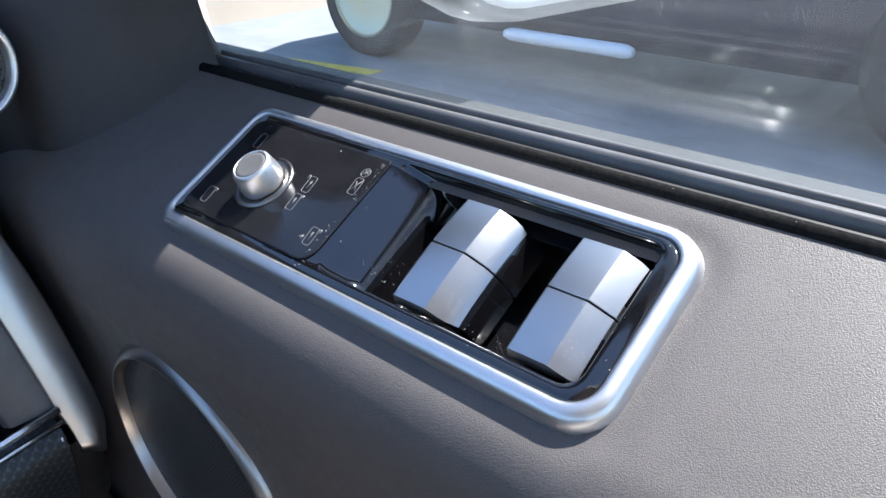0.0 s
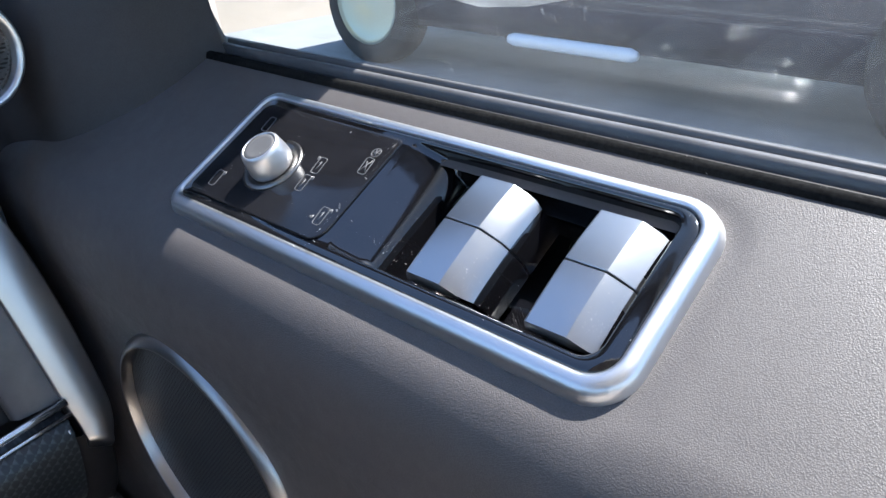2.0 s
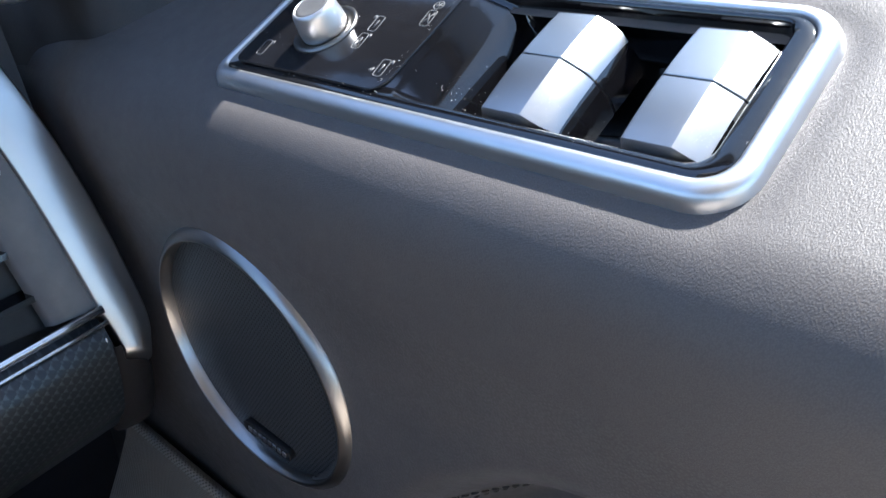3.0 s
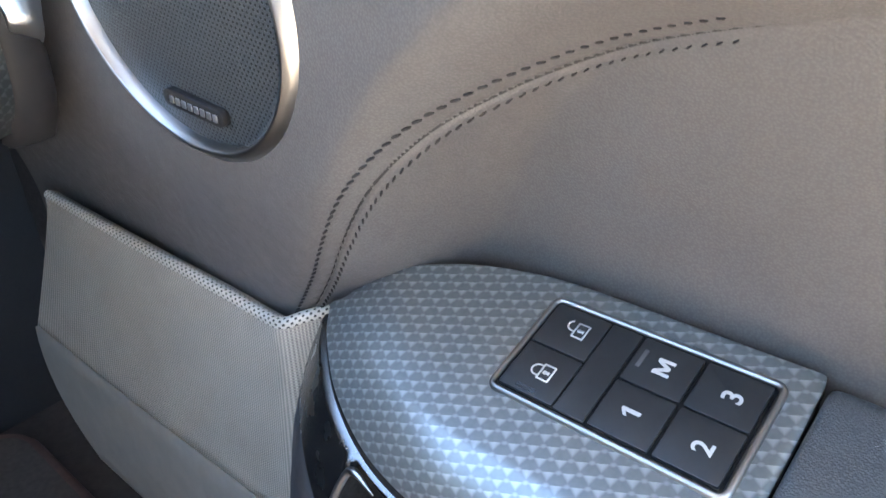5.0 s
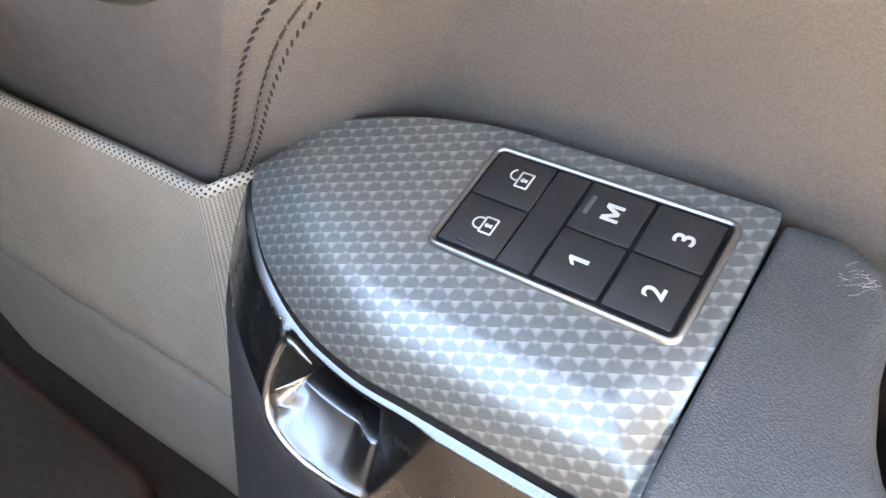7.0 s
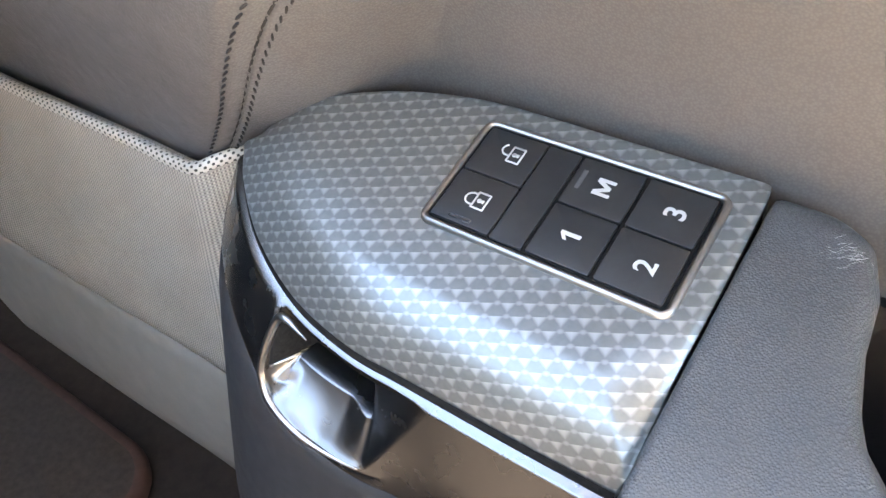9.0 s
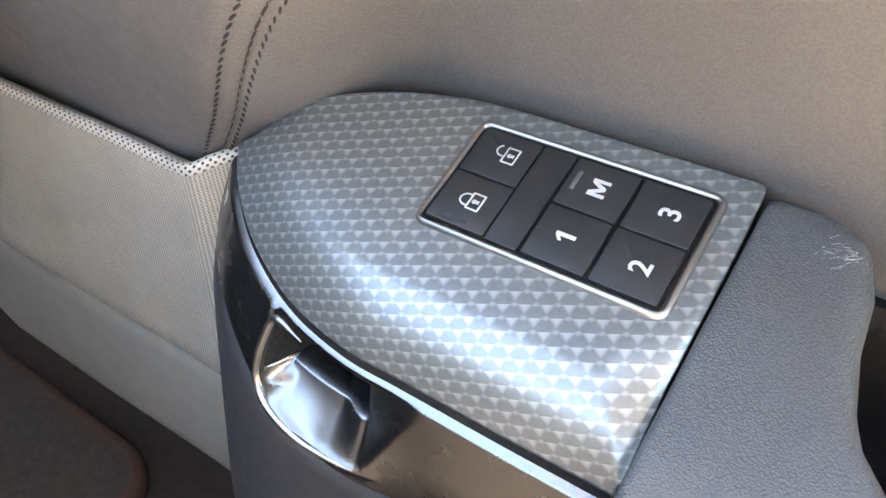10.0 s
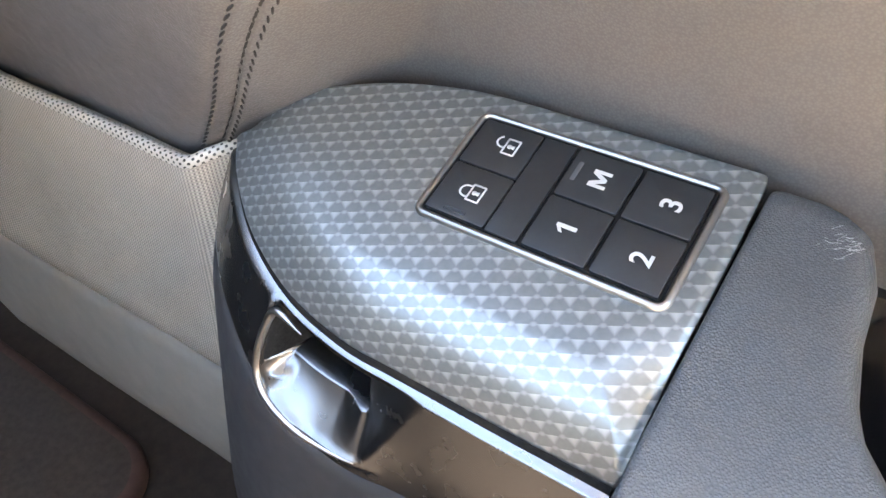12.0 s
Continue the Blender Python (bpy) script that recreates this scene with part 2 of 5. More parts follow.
def glass_material():
    """Clear pane: straight-through tint, mirror gloss by Fresnel, a film of dust with dried drops."""
    m = bpy.data.materials.new("window_glass")
    m.use_nodes = True
    t = m.node_tree
    t.nodes.remove(bsdf(m))
    clear = node(m, "ShaderNodeBsdfTransparent")
    clear.inputs["Color"].default_value = (0.93, 0.96, 0.95, 1)
    gloss = node(m, "ShaderNodeBsdfGlossy")
    gloss.inputs["Roughness"].default_value = 0.0
    face = node(m, "ShaderNodeLayerWeight", Blend=0.5)
    graze = math_node(m, "POWER", face.outputs["Facing"], 5.0)
    fres = math_node(m, "ADD", math_node(m, "MULTIPLY", graze, 0.96), 0.04)
    pane = node(m, "ShaderNodeMixShader")
    link(m, fres, pane.inputs["Fac"])
    link(m, clear.outputs["BSDF"], pane.inputs[1])
    link(m, gloss.outputs["BSDF"], pane.inputs[2])
    front = node(m, "ShaderNodeBsdfDiffuse")
    front.inputs["Color"].default_value = (0.7, 0.72, 0.75, 1)
    back = node(m, "ShaderNodeBsdfTranslucent")
    back.inputs["Color"].default_value = (0.7, 0.72, 0.75, 1)
    dust = node(m, "ShaderNodeMixShader", Fac=0.6)
    link(m, front.outputs["BSDF"], dust.inputs[1])
    link(m, back.outputs["BSDF"], dust.inputs[2])
    v = coords(m, (1, 1, 0.30))
    n1 = node(m, "ShaderNodeTexNoise", Scale=1050.0, Detail=2.0, Roughness=0.5)
    link(m, v, n1.inputs["Vector"])
    n2 = node(m, "ShaderNodeTexNoise", Scale=18.0, Detail=3.0)
    link(m, v, n2.inputs["Vector"])
    specks = math_node(m, "MULTIPLY", ramp(m, n1.outputs["Fac"], [(0.615, 0.0), (0.70, 0.085)]), ramp(m, n2.outputs["Fac"], [(0.4, 0.1), (0.65, 1.0)]))
    film = math_node(m, "ADD", specks, math_node(m, "MULTIPLY", n2.outputs["Fac"], 0.042))
    mix = node(m, "ShaderNodeMixShader")
    link(m, film, mix.inputs["Fac"])
    link(m, pane.outputs["Shader"], mix.inputs[1])
    link(m, dust.outputs["Shader"], mix.inputs[2])
    out = [n for n in t.nodes if n.type == "OUTPUT_MATERIAL"][0]
    link(m, mix.outputs["Shader"], out.inputs["Surface"])
    return m


glass = glass_material()


# ---- mesh tools ----
ORIGIN = {}


def thing(name, at, label, category, kind="", group=""):
    ob = new(name)
    ob.empty_display_size = 0.02
    ob.location = (at[0], at[1], at[2] + H)
    ORIGIN[name] = ORIGIN[ob.name] = Vector(at)
    return tagged(ob, label, category, group, kind)


def root_of(ob):
    while ob.parent:
        ob = ob.parent
    return ob


def part(name, bm, mat, parent, label="", smooth=True):
    """One mesh object under a thing or a part; bm is in the car's layout."""
    me = bpy.data.meshes.new(name)
    bmesh.ops.recalc_face_normals(bm, faces=bm.faces)
    bmesh.ops.translate(bm, verts=bm.verts, vec=-ORIGIN[root_of(parent).name])
    for f in bm.faces:
        f.smooth = smooth
    bm.to_mesh(me)
    bm.free()
    return attach(name, me, mat, parent, label)


def attach(name, me, mat, parent, label=""):
    if mat:
        me.materials.append(mat)
    ob = new(name, me)
    ob.parent = parent
    return tagged(ob, label)


def structure(name, bm, mat, label, category, lift=True):
    me = bpy.data.meshes.new(name)
    bmesh.ops.recalc_face_normals(bm, faces=bm.faces)
    if lift:
        bmesh.ops.translate(bm, verts=bm.verts, vec=(0, 0, H))
    for f in bm.faces:
        f.smooth = True
    bm.to_mesh(me)
    bm.free()
    me.materials.append(mat)
    me.set_sharp_from_angle(angle=radians(35))
    return tagged(new(name, me), label, category, "", "structure")


def loft(loops, close=True, cap=True, bm=None):
    bm = bm or bmesh.new()
    vs = [[bm.verts.new(p) for p in lp] for lp in loops]
    n = len(vs[0])
    for a, b in zip(vs, vs[1:]):
        for i in range(n if close else n - 1):
            j = (i + 1) % n
            bm.faces.new((a[i], a[j], b[j], b[i]))
    if cap and close:
        bm.faces.new(vs[0])
        bm.faces.new(vs[-1])
    return bm


def rrect(x0, y0, x1, y1, r, n=6):
    """Rounded rectangle, anticlockwise from the lower left; r: one radius or four (ll, lr, ur, ul)."""
    r = r if isinstance(r, (tuple, list)) else (r,) * 4
    out = []
    for (cx, cy, a0), q in zip((((x0, y0, 180)), (x1, y0, 270), (x1, y1, 0), (x0, y1, 90)), r):
        sx, sy = (1 if cx == x0 else -1), (1 if cy == y0 else -1)
        for k in range(n + 1):
            a = radians(a0 + 90 * k / n)
            out.append((cx + sx * q + q * math.cos(a), cy + sy * q + q * math.sin(a)))
    return out


def frame_of(origin, x, y):
    x, y = Vector(x).normalized(), Vector(y)
    y = (y - x * x.dot(y)).normalized()
    z = x.cross(y)
    return Matrix(((x.x, y.x, z.x, origin[0]), (x.y, y.y, z.y, origin[1]), (x.z, y.z, z.z, origin[2]), (0, 0, 0, 1)))


def place(m, pts, z):
    return [m @ Vector((p[0], p[1], z)) for p in pts]


def inset(pts, d):
    """Moves a closed anticlockwise outline inwards."""
    out, n = [], len(pts)
    for i in range(n):
        a, b = Vector(pts[i - 1]), Vector(pts[(i + 1) % n])
        t = b - a
        t = t.normalized() if t.length > 1e-9 else Vector((1, 0))
        out.append((pts[i][0] - t.y * d, pts[i][1] + t.x * d))
    return out


def slab(m, pts, z0, z1, bevel):
    """A plate with a rounded upper edge."""
    loops = [place(m, pts, z0), place(m, pts, z1 - bevel)]
    for k in (1, 2, 3):
        a = radians(30 * k)
        loops.append(place(m, inset(pts, bevel * (1 - math.cos(a))), z1 - bevel + bevel * math.sin(a)))
    return loft(loops)


def tube(path, r, n=10, closed=False, squash=None):
    """A round bar along a path; r: radius, or one for each point."""
    P = [Vector(p) for p in path]
    rs = r if isinstance(r, (list, tuple)) else [r] * len(P)
    loops, up = [], None
    for i, p in enumerate(P):
        t = (P[(i + 1) % len(P)] - P[i - 1]) if closed else (P[min(i + 1, len(P) - 1)] - P[max(i - 1, 0)])
        t.normalize()
        if up is None:
            up = t.orthogonal().normalized()
        up = (up - t * up.dot(t)).normalized()
        side = t.cross(up)
        loops.append([p + (up * math.cos(a) + side * math.sin(a)) * rs[i] for a in (2 * math.pi * k / n for k in range(n))])
    if closed:
        return loft(loops + [loops[0]], cap=False)
    return loft(loops)


def spline(pts, n):
    """A smooth open curve through a few points."""
    P = [Vector(p) for p in pts]
    P = [P[0] * 2 - P[1]] + P + [P[-1] * 2 - P[-2]]
    out = []
    segs = len(P) - 3
    for i in range(n):
        u = i / (n - 1) * segs
        k = min(int(u), segs - 1)
        t = u - k
        a, b, c, d = P[k:k + 4]
        out.append(0.5 * ((2 * b) + (c - a) * t + (2 * a - 5 * b + 4 * c - d) * t * t + (3 * b - a - 3 * c + d) * t ** 3))
    return out


def box(x0, y0, z0, x1, y1, z1, bm=None):
    bm = bm or bmesh.new()
    c = [bm.verts.new(p) for p in ((x0, y0, z0), (x1, y0, z0), (x1, y1, z0), (x0, y1, z0), (x0, y0, z1), (x1, y0, z1), (x1, y1, z1), (x0, y1, z1))]
    for q in ((0, 3, 2, 1), (4, 5, 6, 7), (0, 1, 5, 4), (1, 2, 6, 5), (2, 3, 7, 6), (3, 0, 4, 7)):
        bm.faces.new([c[i] for i in q])
    return bm


def lathe(m, prof, n=40):
    return loft([[m @ Vector((r * math.cos(a), r * math.sin(a), z)) for a in (2 * math.pi * k / n for k in range(n))] for r, z in prof])


def smoothstep(a, b, x):
    t = min(1, max(0, (x - a) / (b - a)))
    return t * t * (3 - 2 * t)


# ---- the door's inner surface ----
SLOPE = math.tan(radians(30))
PACK = frame_of((0, 0, 0), (1, 0, 0), (0, math.cos(radians(30)), math.sin(radians(30))))
MEM = frame_of((0.1325, 0.0017, -0.2358), (0.9998, 0.0041, 0.0205), (-0.0096, 0.961, 0.2764))
ROLL_R, ROLL_Y = 0.034, -0.003
FACE_Y, FACE_Z = ROLL_Y - 0.5 * ROLL_R, SLOPE * ROLL_Y - 0.0035 - 0.866 * ROLL_R
SEAM = spline([(0.008, -0.2825), (0.0195, -0.2680), (0.0288, -0.2563), (0.0495, -0.2305), (0.0622, -0.2122), (0.0826, -0.1818), (0.1026, -0.1602), (0.1222, -0.1466), (0.1412, -0.1365), (0.1600, -0.1284),
               (0.1800, -0.1217), (0.2000, -0.1164), (0.2207, -0.1115), (0.27, -0.103), (0.37, -0.097)], 160)
SEAM_A = np.array([(p[0], p[1]) for p in SEAM])
SEAM_D = SEAM_A[1:] - SEAM_A[:-1]


def seam_side(xz):
    """Signed distance from the seam: positive on the pad."""
    rel = xz[:, None] - SEAM_A[None, :-1]
    t = np.clip((rel * SEAM_D).sum(-1) / (SEAM_D ** 2).sum(-1), 0, 1)
    off = rel - t[..., None] * SEAM_D
    d = np.sqrt((off ** 2).sum(-1))
    k = d.argmin(1)
    i = np.arange(len(xz))
    cross = SEAM_D[k, 0] * rel[i, k, 1] - SEAM_D[k, 1] * rel[i, k, 0]
    return np.where(cross < 0, d[i, k], -d[i, k])


def steps(a, b, x):
    t = np.clip((x - a) / (b - a), 0, 1)
    return t * t * (3 - 2 * t)


def face_at(x, z):
    """How far outboard the door's face lies below its shoulder; arrays."""
    x, z = np.asarray(x, float), np.asarray(z, float)
    front = FACE_Y + 0.0085 * steps(-0.035, -0.11, z) + 0.0215 * steps(-0.17, -0.29, z)
    t = np.clip((FACE_Z - z) / 0.195, 0, 1)
    rear = FACE_Y + 0.0655 * t + 0.1065 * t ** 2 - 0.0960 * t ** 3
    side = seam_side(np.stack([x, z], -1))
    k = steps(0.055, 0.17, x)
    b = steps(-0.010 - 0.022 * k, 0.045 - 0.042 * k, side)
    relief = 0.0030 * np.exp(-(side / 0.0011) ** 2) - 0.0016 * np.exp(-((np.abs(side) - 0.0024) / 0.0017) ** 2) + 0.0007 * np.exp(-((np.abs(side) - 0.0042) / 0.0010) ** 2)
    return (1 - b) * front + b * rear, relief * (1 - 0.92 * steps(0.11, 0.21, x))


def face_y(x, z):
    return float(face_at([x], [z])[0][0])


def door_profile(x, s):
    """s from the window seal (0) over the shelf and the shoulder down the face."""
    flat = (0.069 - ROLL_Y) / math.cos(radians(30))
    arc = ROLL_R * radians(60)
    if s < flat:
        y = 0.069 - s * math.cos(radians(30))
        return (x, y, SLOPE * y - 0.0035)
    if s < flat + arc:
        a = (s - flat) / ROLL_R
        a0 = radians(30)
        return (x, ROLL_Y - ROLL_R * (math.sin(a0 + a) - math.sin(a0)) , SLOPE * ROLL_Y - 0.0035 - ROLL_R * (math.cos(a0) - math.cos(a0 + a)))
    z = FACE_Z - (s - flat - arc)
    return (x, face_y(x, z), z)


def door_panels():
    """The top trim with its shoulder, and the soft pad below the seam, as one stretched skin over the door."""
    door = thing("car_door", (0.0, 0.07, -0.3), "dark leather-trimmed inside of a car's front door", "car door")
    flat = (0.069 - ROLL_Y) / math.cos(radians(30))
    arc = ROLL_R * radians(60)
    xs = [-0.24 + 0.002 * i for i in range(301)]
    ss = [flat * i / 42 for i in range(43)] + [flat + arc * i / 14 for i in range(1, 15)] + [flat + arc + 0.0027 * i for i in range(1, 11)]

    def dipped(x, s):
        """The leather is drawn in a little all round the bezel."""
        q = Vector(door_profile(x, s))
        u, v = q.x, q.y / math.cos(radians(30))
        d = math.hypot(max(0.006 - u, 0, u - 0.198), max(0.004 - v, 0, v - 0.054)) - 0.010
        return q - Vector((0, -0.5, 0.866)) * 0.0009 * math.exp(-(max(0, d) / 0.0045) ** 2) * (1 - smoothstep(0.062, 0.068, q.y))
    skin = loft([[dipped(x, s) for s in ss] for x in xs], close=False)
    cut = [f for f in skin.faces if 0.002 < f.calc_center_median().x < 0.199 and 0.003 < f.calc_center_median().y < 0.048]
    bmesh.ops.delete(skin, geom=cut, context="FACES")
    part("top_trim", skin, leather_top, door, "grained dark leather over the sloping shelf")
    # the face below, fine enough for the seam
    z0 = FACE_Z - 0.027
    fx = np.arange(-0.24, 0.361, 0.0013)
    fz = np.arange(z0, -0.34, -0.0013)
    verts, faces = [], []
    for x in fx:
        ys, rel = face_at(np.full(len(fz), x), fz)
        verts.extend((x, y - 0.07, z + 0.3) for y, z in zip(ys + rel, fz))
    n = len(fz)
    for i in range(len(fx) - 1):
        for j in range(n - 1):
            k = i * n + j
            if math.hypot(fx[i] - 0.0085, fz[j] + 0.1228) < 0.0575:      # behind the speaker
                continue
            faces.append((k, k + n, k + n + 1, k + 1))
    me = bpy.data.meshes.new("face_pad")
    me.from_pydata(verts, [], faces)
    me.polygons.foreach_set("use_smooth", [True] * len(faces))
    attach("face_pad", me, leather_pad, door, "soft dark leather pad with a stitched seam")
    line = [p for p in spline([(p[0], p[1], 0) for p in SEAM[::4]], 200) if p.x < 0.195]
    ys, rel = face_at([p.x for p in line], [p.y for p in line])
    part("seam", tube([(p.x, y + r - 0.0001, p.y) for p, y, r in zip(line, ys, rel)], [0.00075 * min(1, (0.197 - p.x) / 0.05) for p in line], 6), thread, door, "dark piped seam")
    # stitches: two rows beside the seam
    st = loft([[Vector((x, r * math.cos(a), r * math.sin(a) * 0.7)) for a in (2 * math.pi * k / 6 for k in range(6))]
               for x, r in ((-0.0016, 0.00025), (-0.0012, 0.00055), (0.0, 0.00068), (0.0012, 0.00055), (0.0016, 0.00025))])
    stitch = bpy.data.meshes.new("stitch")
    for f in st.faces:
        f.smooth = True
    st.to_mesh(stitch)
    st.free()
    stitch.materials.append(thread)
    dense = spline([(p[0], p[1], 0) for p in SEAM[::4]], 900)
    run, nxt = 0.0, 0.002
    for a, b in zip(dense, dense[1:]):
        run += (b - a).length
        if run < nxt or b.x > 0.186:
            continue
        nxt += 0.0040
        t = (b - a).normalized()
        for side in (-0.0032, 0.0032):
            x, z = b.x - t.y * side, b.y + t.x * side
            if z < -0.262:
                continue
            eps = 0.002
            slope_x = (face_y(x + eps, z) - face_y(x - eps, z)) / (2 * eps)
            slope_z = (face_y(x, z + eps) - face_y(x, z - eps)) / (2 * eps)
            along = Vector((t.x, t.x * slope_x + t.y * slope_z, t.y))
            out = Vector((slope_x, -1, slope_z)).normalized()
            ob = new("stitch", stitch)
            ob.parent = door
            ob.matrix_local = Matrix.Translation((0, -0.07, 0.3)) @ frame_of((x, sum(float(a[0]) for a in face_at([x], [z])) - 0.0002, z), along, out) @ Matrix.Rotation(radians(-20 if side > 0 else 20), 4, "Y") @ Matrix.Scale(1 - 0.40 * smoothstep(0.10, 0.17, x), 4)
    return door


def window_seal():
    """Rubber and felt strips between the shelf and the glass."""
    seal = thing("window_seal", (0.0, 0.075, 0.036), "black rubber and felt seal along the window's foot", "window seal")
    def strip(name, prof, mat, label=""):
        part(name, loft([[(x, y, z) for y, z in prof] for x in (-0.074, -0.04, 0.02, 0.08, 0.14, 0.2, 0.28, 0.36)]), mat, seal, label)
    def bead(y, z, r, n=10, sy=1.0):
        return [(y + r * sy * math.cos(2 * math.pi * k / n), z + r * math.sin(2 * math.pi * k / n)) for k in range(n)]
    strip("felt_lip", [(0.0655, 0.026), (0.0655, 0.0352), (0.0665, 0.0372), (0.0682, 0.0378), (0.0696, 0.0366), (0.0698, 0.026)], felt, "dusty black felt lip")
    strip("channel", [(0.0698, 0.020), (0.0755, 0.020), (0.0755, 0.0352), (0.0735, 0.0362), (0.0715, 0.0350), (0.0698, 0.0340)], rubber, "black rubber channel")
    strip("grey_strip", [(0.0756, 0.022), (0.0790, 0.022), (0.0790, 0.0392), (0.0782, 0.0402), (0.0766, 0.0396), (0.0756, 0.0380)], seal_grey, "satin grey strip")
    strip("inner_bead", bead(0.0797, 0.0385, 0.0011), rubber)
    strip("upper_strip", [(0.0802, 0.022), (0.0826, 0.022), (0.0826, 0.0412), (0.0818, 0.0420), (0.0806, 0.0414), (0.0802, 0.0400)], seal_grey, "satin grey strip")
    return seal


def switch_pack():
    pk = thing("switch_pack", PACK @ Vector((0.1, 0.03, 0)), "gloss black window and mirror switch pack in a satin silver bezel", "switch pack")
    outline = rrect(0.0010, 0.0008, 0.2016, 0.0586, (0.005, 0.009, 0.009, 0.006), 8)
    outer = rrect(-0.0042, -0.0058, 0.2080, 0.0642, (0.008, 0.0140, 0.0150, 0.010), 8)
    loops = []
    for k in range(9):
        t = k / 8
        mid = [(a[0] + (b[0] - a[0]) * t, a[1] + (b[1] - a[1]) * t) for a, b in zip(outer, outline)]
        z = (-0.0042, -0.0016, -0.0002, 0.0005, 0.0009, 0.0011, 0.0012, 0.0012, 0.0007)[k]
        loops.append(place(PACK, mid, z))
    loops.append(place(PACK, outline, -0.003))
    part("bezel", loft(loops, cap=False), satin_silver, pk, "satin silver bezel")
    # black frame round the well, with a raised rounded rim
    well = rrect(0.0905, 0.0052, 0.1955, 0.0560, (0.003, 0.006, 0.005, 0.003), 8)
    bm = bmesh.new()
    rim = [place(PACK, inset(outline, 0.0001), -0.002), place(PACK, inset(outline, 0.0001), -0.0002), place(PACK, inset(outline, 0.0003), 0.0003), place(PACK, inset(outline, 0.0009), 0.0006)]
    loft(rim, cap=False, bm=bm)
    n = len(outline)
    mid = [(a[0] * 0.5 + b[0] * 0.5, a[1] * 0.5 + b[1] * 0.5) for a, b in zip(inset(outline, 0.0008), well)]
    loft([rim[-1], place(PACK, mid, 0.0007), place(PACK, inset(well, -0.0007), 0.0006), place(PACK, well, 0.0001)], cap=False, bm=bm)
    # the well: its wall by the mirror panel falls away as a scoop
    deep = rrect(0.114, 0.0062, 0.1945, 0.0550, (0.003, 0.006, 0.006, 0.003), 8)
    walls = []
    for k in range(9):
        t = k / 8
        lp = []
        for a, b in zip(well, deep):
            q = (a[0] + (b[0] - a[0]) * t, a[1] + (b[1] - a[1]) * t)
            left = smoothstep(0.15, 0.095, a[0])
            drop = (1 - left) * t + left * (0.36 * t + 0.64 * max(0, (t - 0.60) / 0.40) ** 1.6)
            lp.append(PACK @ Vector((q[0], q[1], 0.0001 - 0.020 * drop)))
        walls.append(lp)
    loft(walls, cap=False, bm=bm)
    bm.faces.new([bm.verts.new(p) for p in walls[-1]])
    bmesh.ops.remove_doubles(bm, verts=bm.verts, dist=1e-6)
    part("tray", bm, gloss_black, pk, "gloss black tray with a deep well")
    # mirror touch panel
    plate = part("mirror_panel", slab(PACK, rrect(0.0052, 0.0045, 0.0868, 0.0548, (0.004, 0.007, 0.0025, 0.005), 6), 0.0004, 0.0016, 0.0005), panel_black, pk,
                 "black mirror control panel with grey symbols")

    def flat_on_panel(bm2, pts, hole=None):
        if hole:
            loft([place(PACK, pts, 0.00155), place(PACK, pts, 0.00172), place(PACK, hole, 0.00172), place(PACK, hole, 0.00155)], cap=False, bm=bm2)
        else:
            loft([place(PACK, pts, 0.00155), place(PACK, pts, 0.00172)], bm=bm2)

    def bar(bm2, x0, y0, x1, y1, w=0.00022):
        d = Vector((x1 - x0, y1 - y0)).normalized() * w
        flat_on_panel(bm2, [(x0 + d.y, y0 - d.x), (x1 + d.y, y1 - d.x), (x1 - d.y, y1 + d.x), (x0 - d.y, y0 + d.x)])

    def mirror_symbol(cx, cy, foot=1, inner="", arrow=0):
        """Outline of a door mirror: a long rounded glass with a small foot; inner: what is drawn in it."""
        bm2 = bmesh.new()
        lean = lambda pts: [(cx + x - 0.10 * y, cy + y) for x, y in pts]
        o = rrect(-0.0021, -0.0040, 0.0021, 0.0040, 0.0012, 4)
        flat_on_panel(bm2, lean(o), lean(inset(o, 0.00034)))
        if foot:
            flat_on_panel(bm2, lean(rrect(min(0, foot * 0.0021) + (0.0021 if foot > 0 else -0.0013), 0.0022, min(0, foot * 0.0021) + (0.0034 if foot > 0 else 0.0), 0.0040, 0.0003, 2)))
        if inner == "arrow":
            bar(bm2, cx, cy - 0.0020, cx, cy + 0.0018)
            bar(bm2, cx, cy + 0.0019, cx - 0.0009, cy + 0.0008)
        if inner == "cross":
            bar(bm2, cx - 0.0014, cy - 0.0030, cx + 0.0012, cy + 0.0030)
            bar(bm2, cx + 0.0014, cy - 0.0022, cx - 0.0012, cy + 0.0022)
        if arrow:
            flat_on_panel(bm2, [(cx - 0.0052, cy - 0.0016), (cx - 0.0030, cy - 0.0028), (cx - 0.0030, cy - 0.0004)])
        part("mirror_symbol", bm2, legend_grey, plate)

    mirror_symbol(0.0157, 0.0131)
    mirror_symbol(0.0166, 0.0443, 0)
    mirror_symbol(0.0596, 0.0241, 1, "arrow")
    mirror_symbol(0.0599, 0.0332, -1, "arrow")
    mirror_symbol(0.0797, 0.0142, 1, "arrow", 1)
    mirror_symbol(0.0803, 0.0392, 0, "cross")
    bm2 = bmesh.new()
    ring = [(0.0799 + 0.0022 * math.cos(2 * math.pi * k / 20), 0.0458 + 0.0022 * math.sin(2 * math.pi * k / 20)) for k in range(20)]
    flat_on_panel(bm2, ring, inset(ring, 0.0004))
    for k in range(3):
        a = math.pi * k / 3
        bar(bm2, 0.0799 - 0.0016 * math.cos(a), 0.0458 - 0.0016 * math.sin(a), 0.0799 + 0.0016 * math.cos(a), 0.0458 + 0.0016 * math.sin(a))
    part("heater_symbol", bm2, legend_grey, plate)
    # knob
    km = PACK @ Matrix.Translation((0.0383, 0.0268, 0.0016))
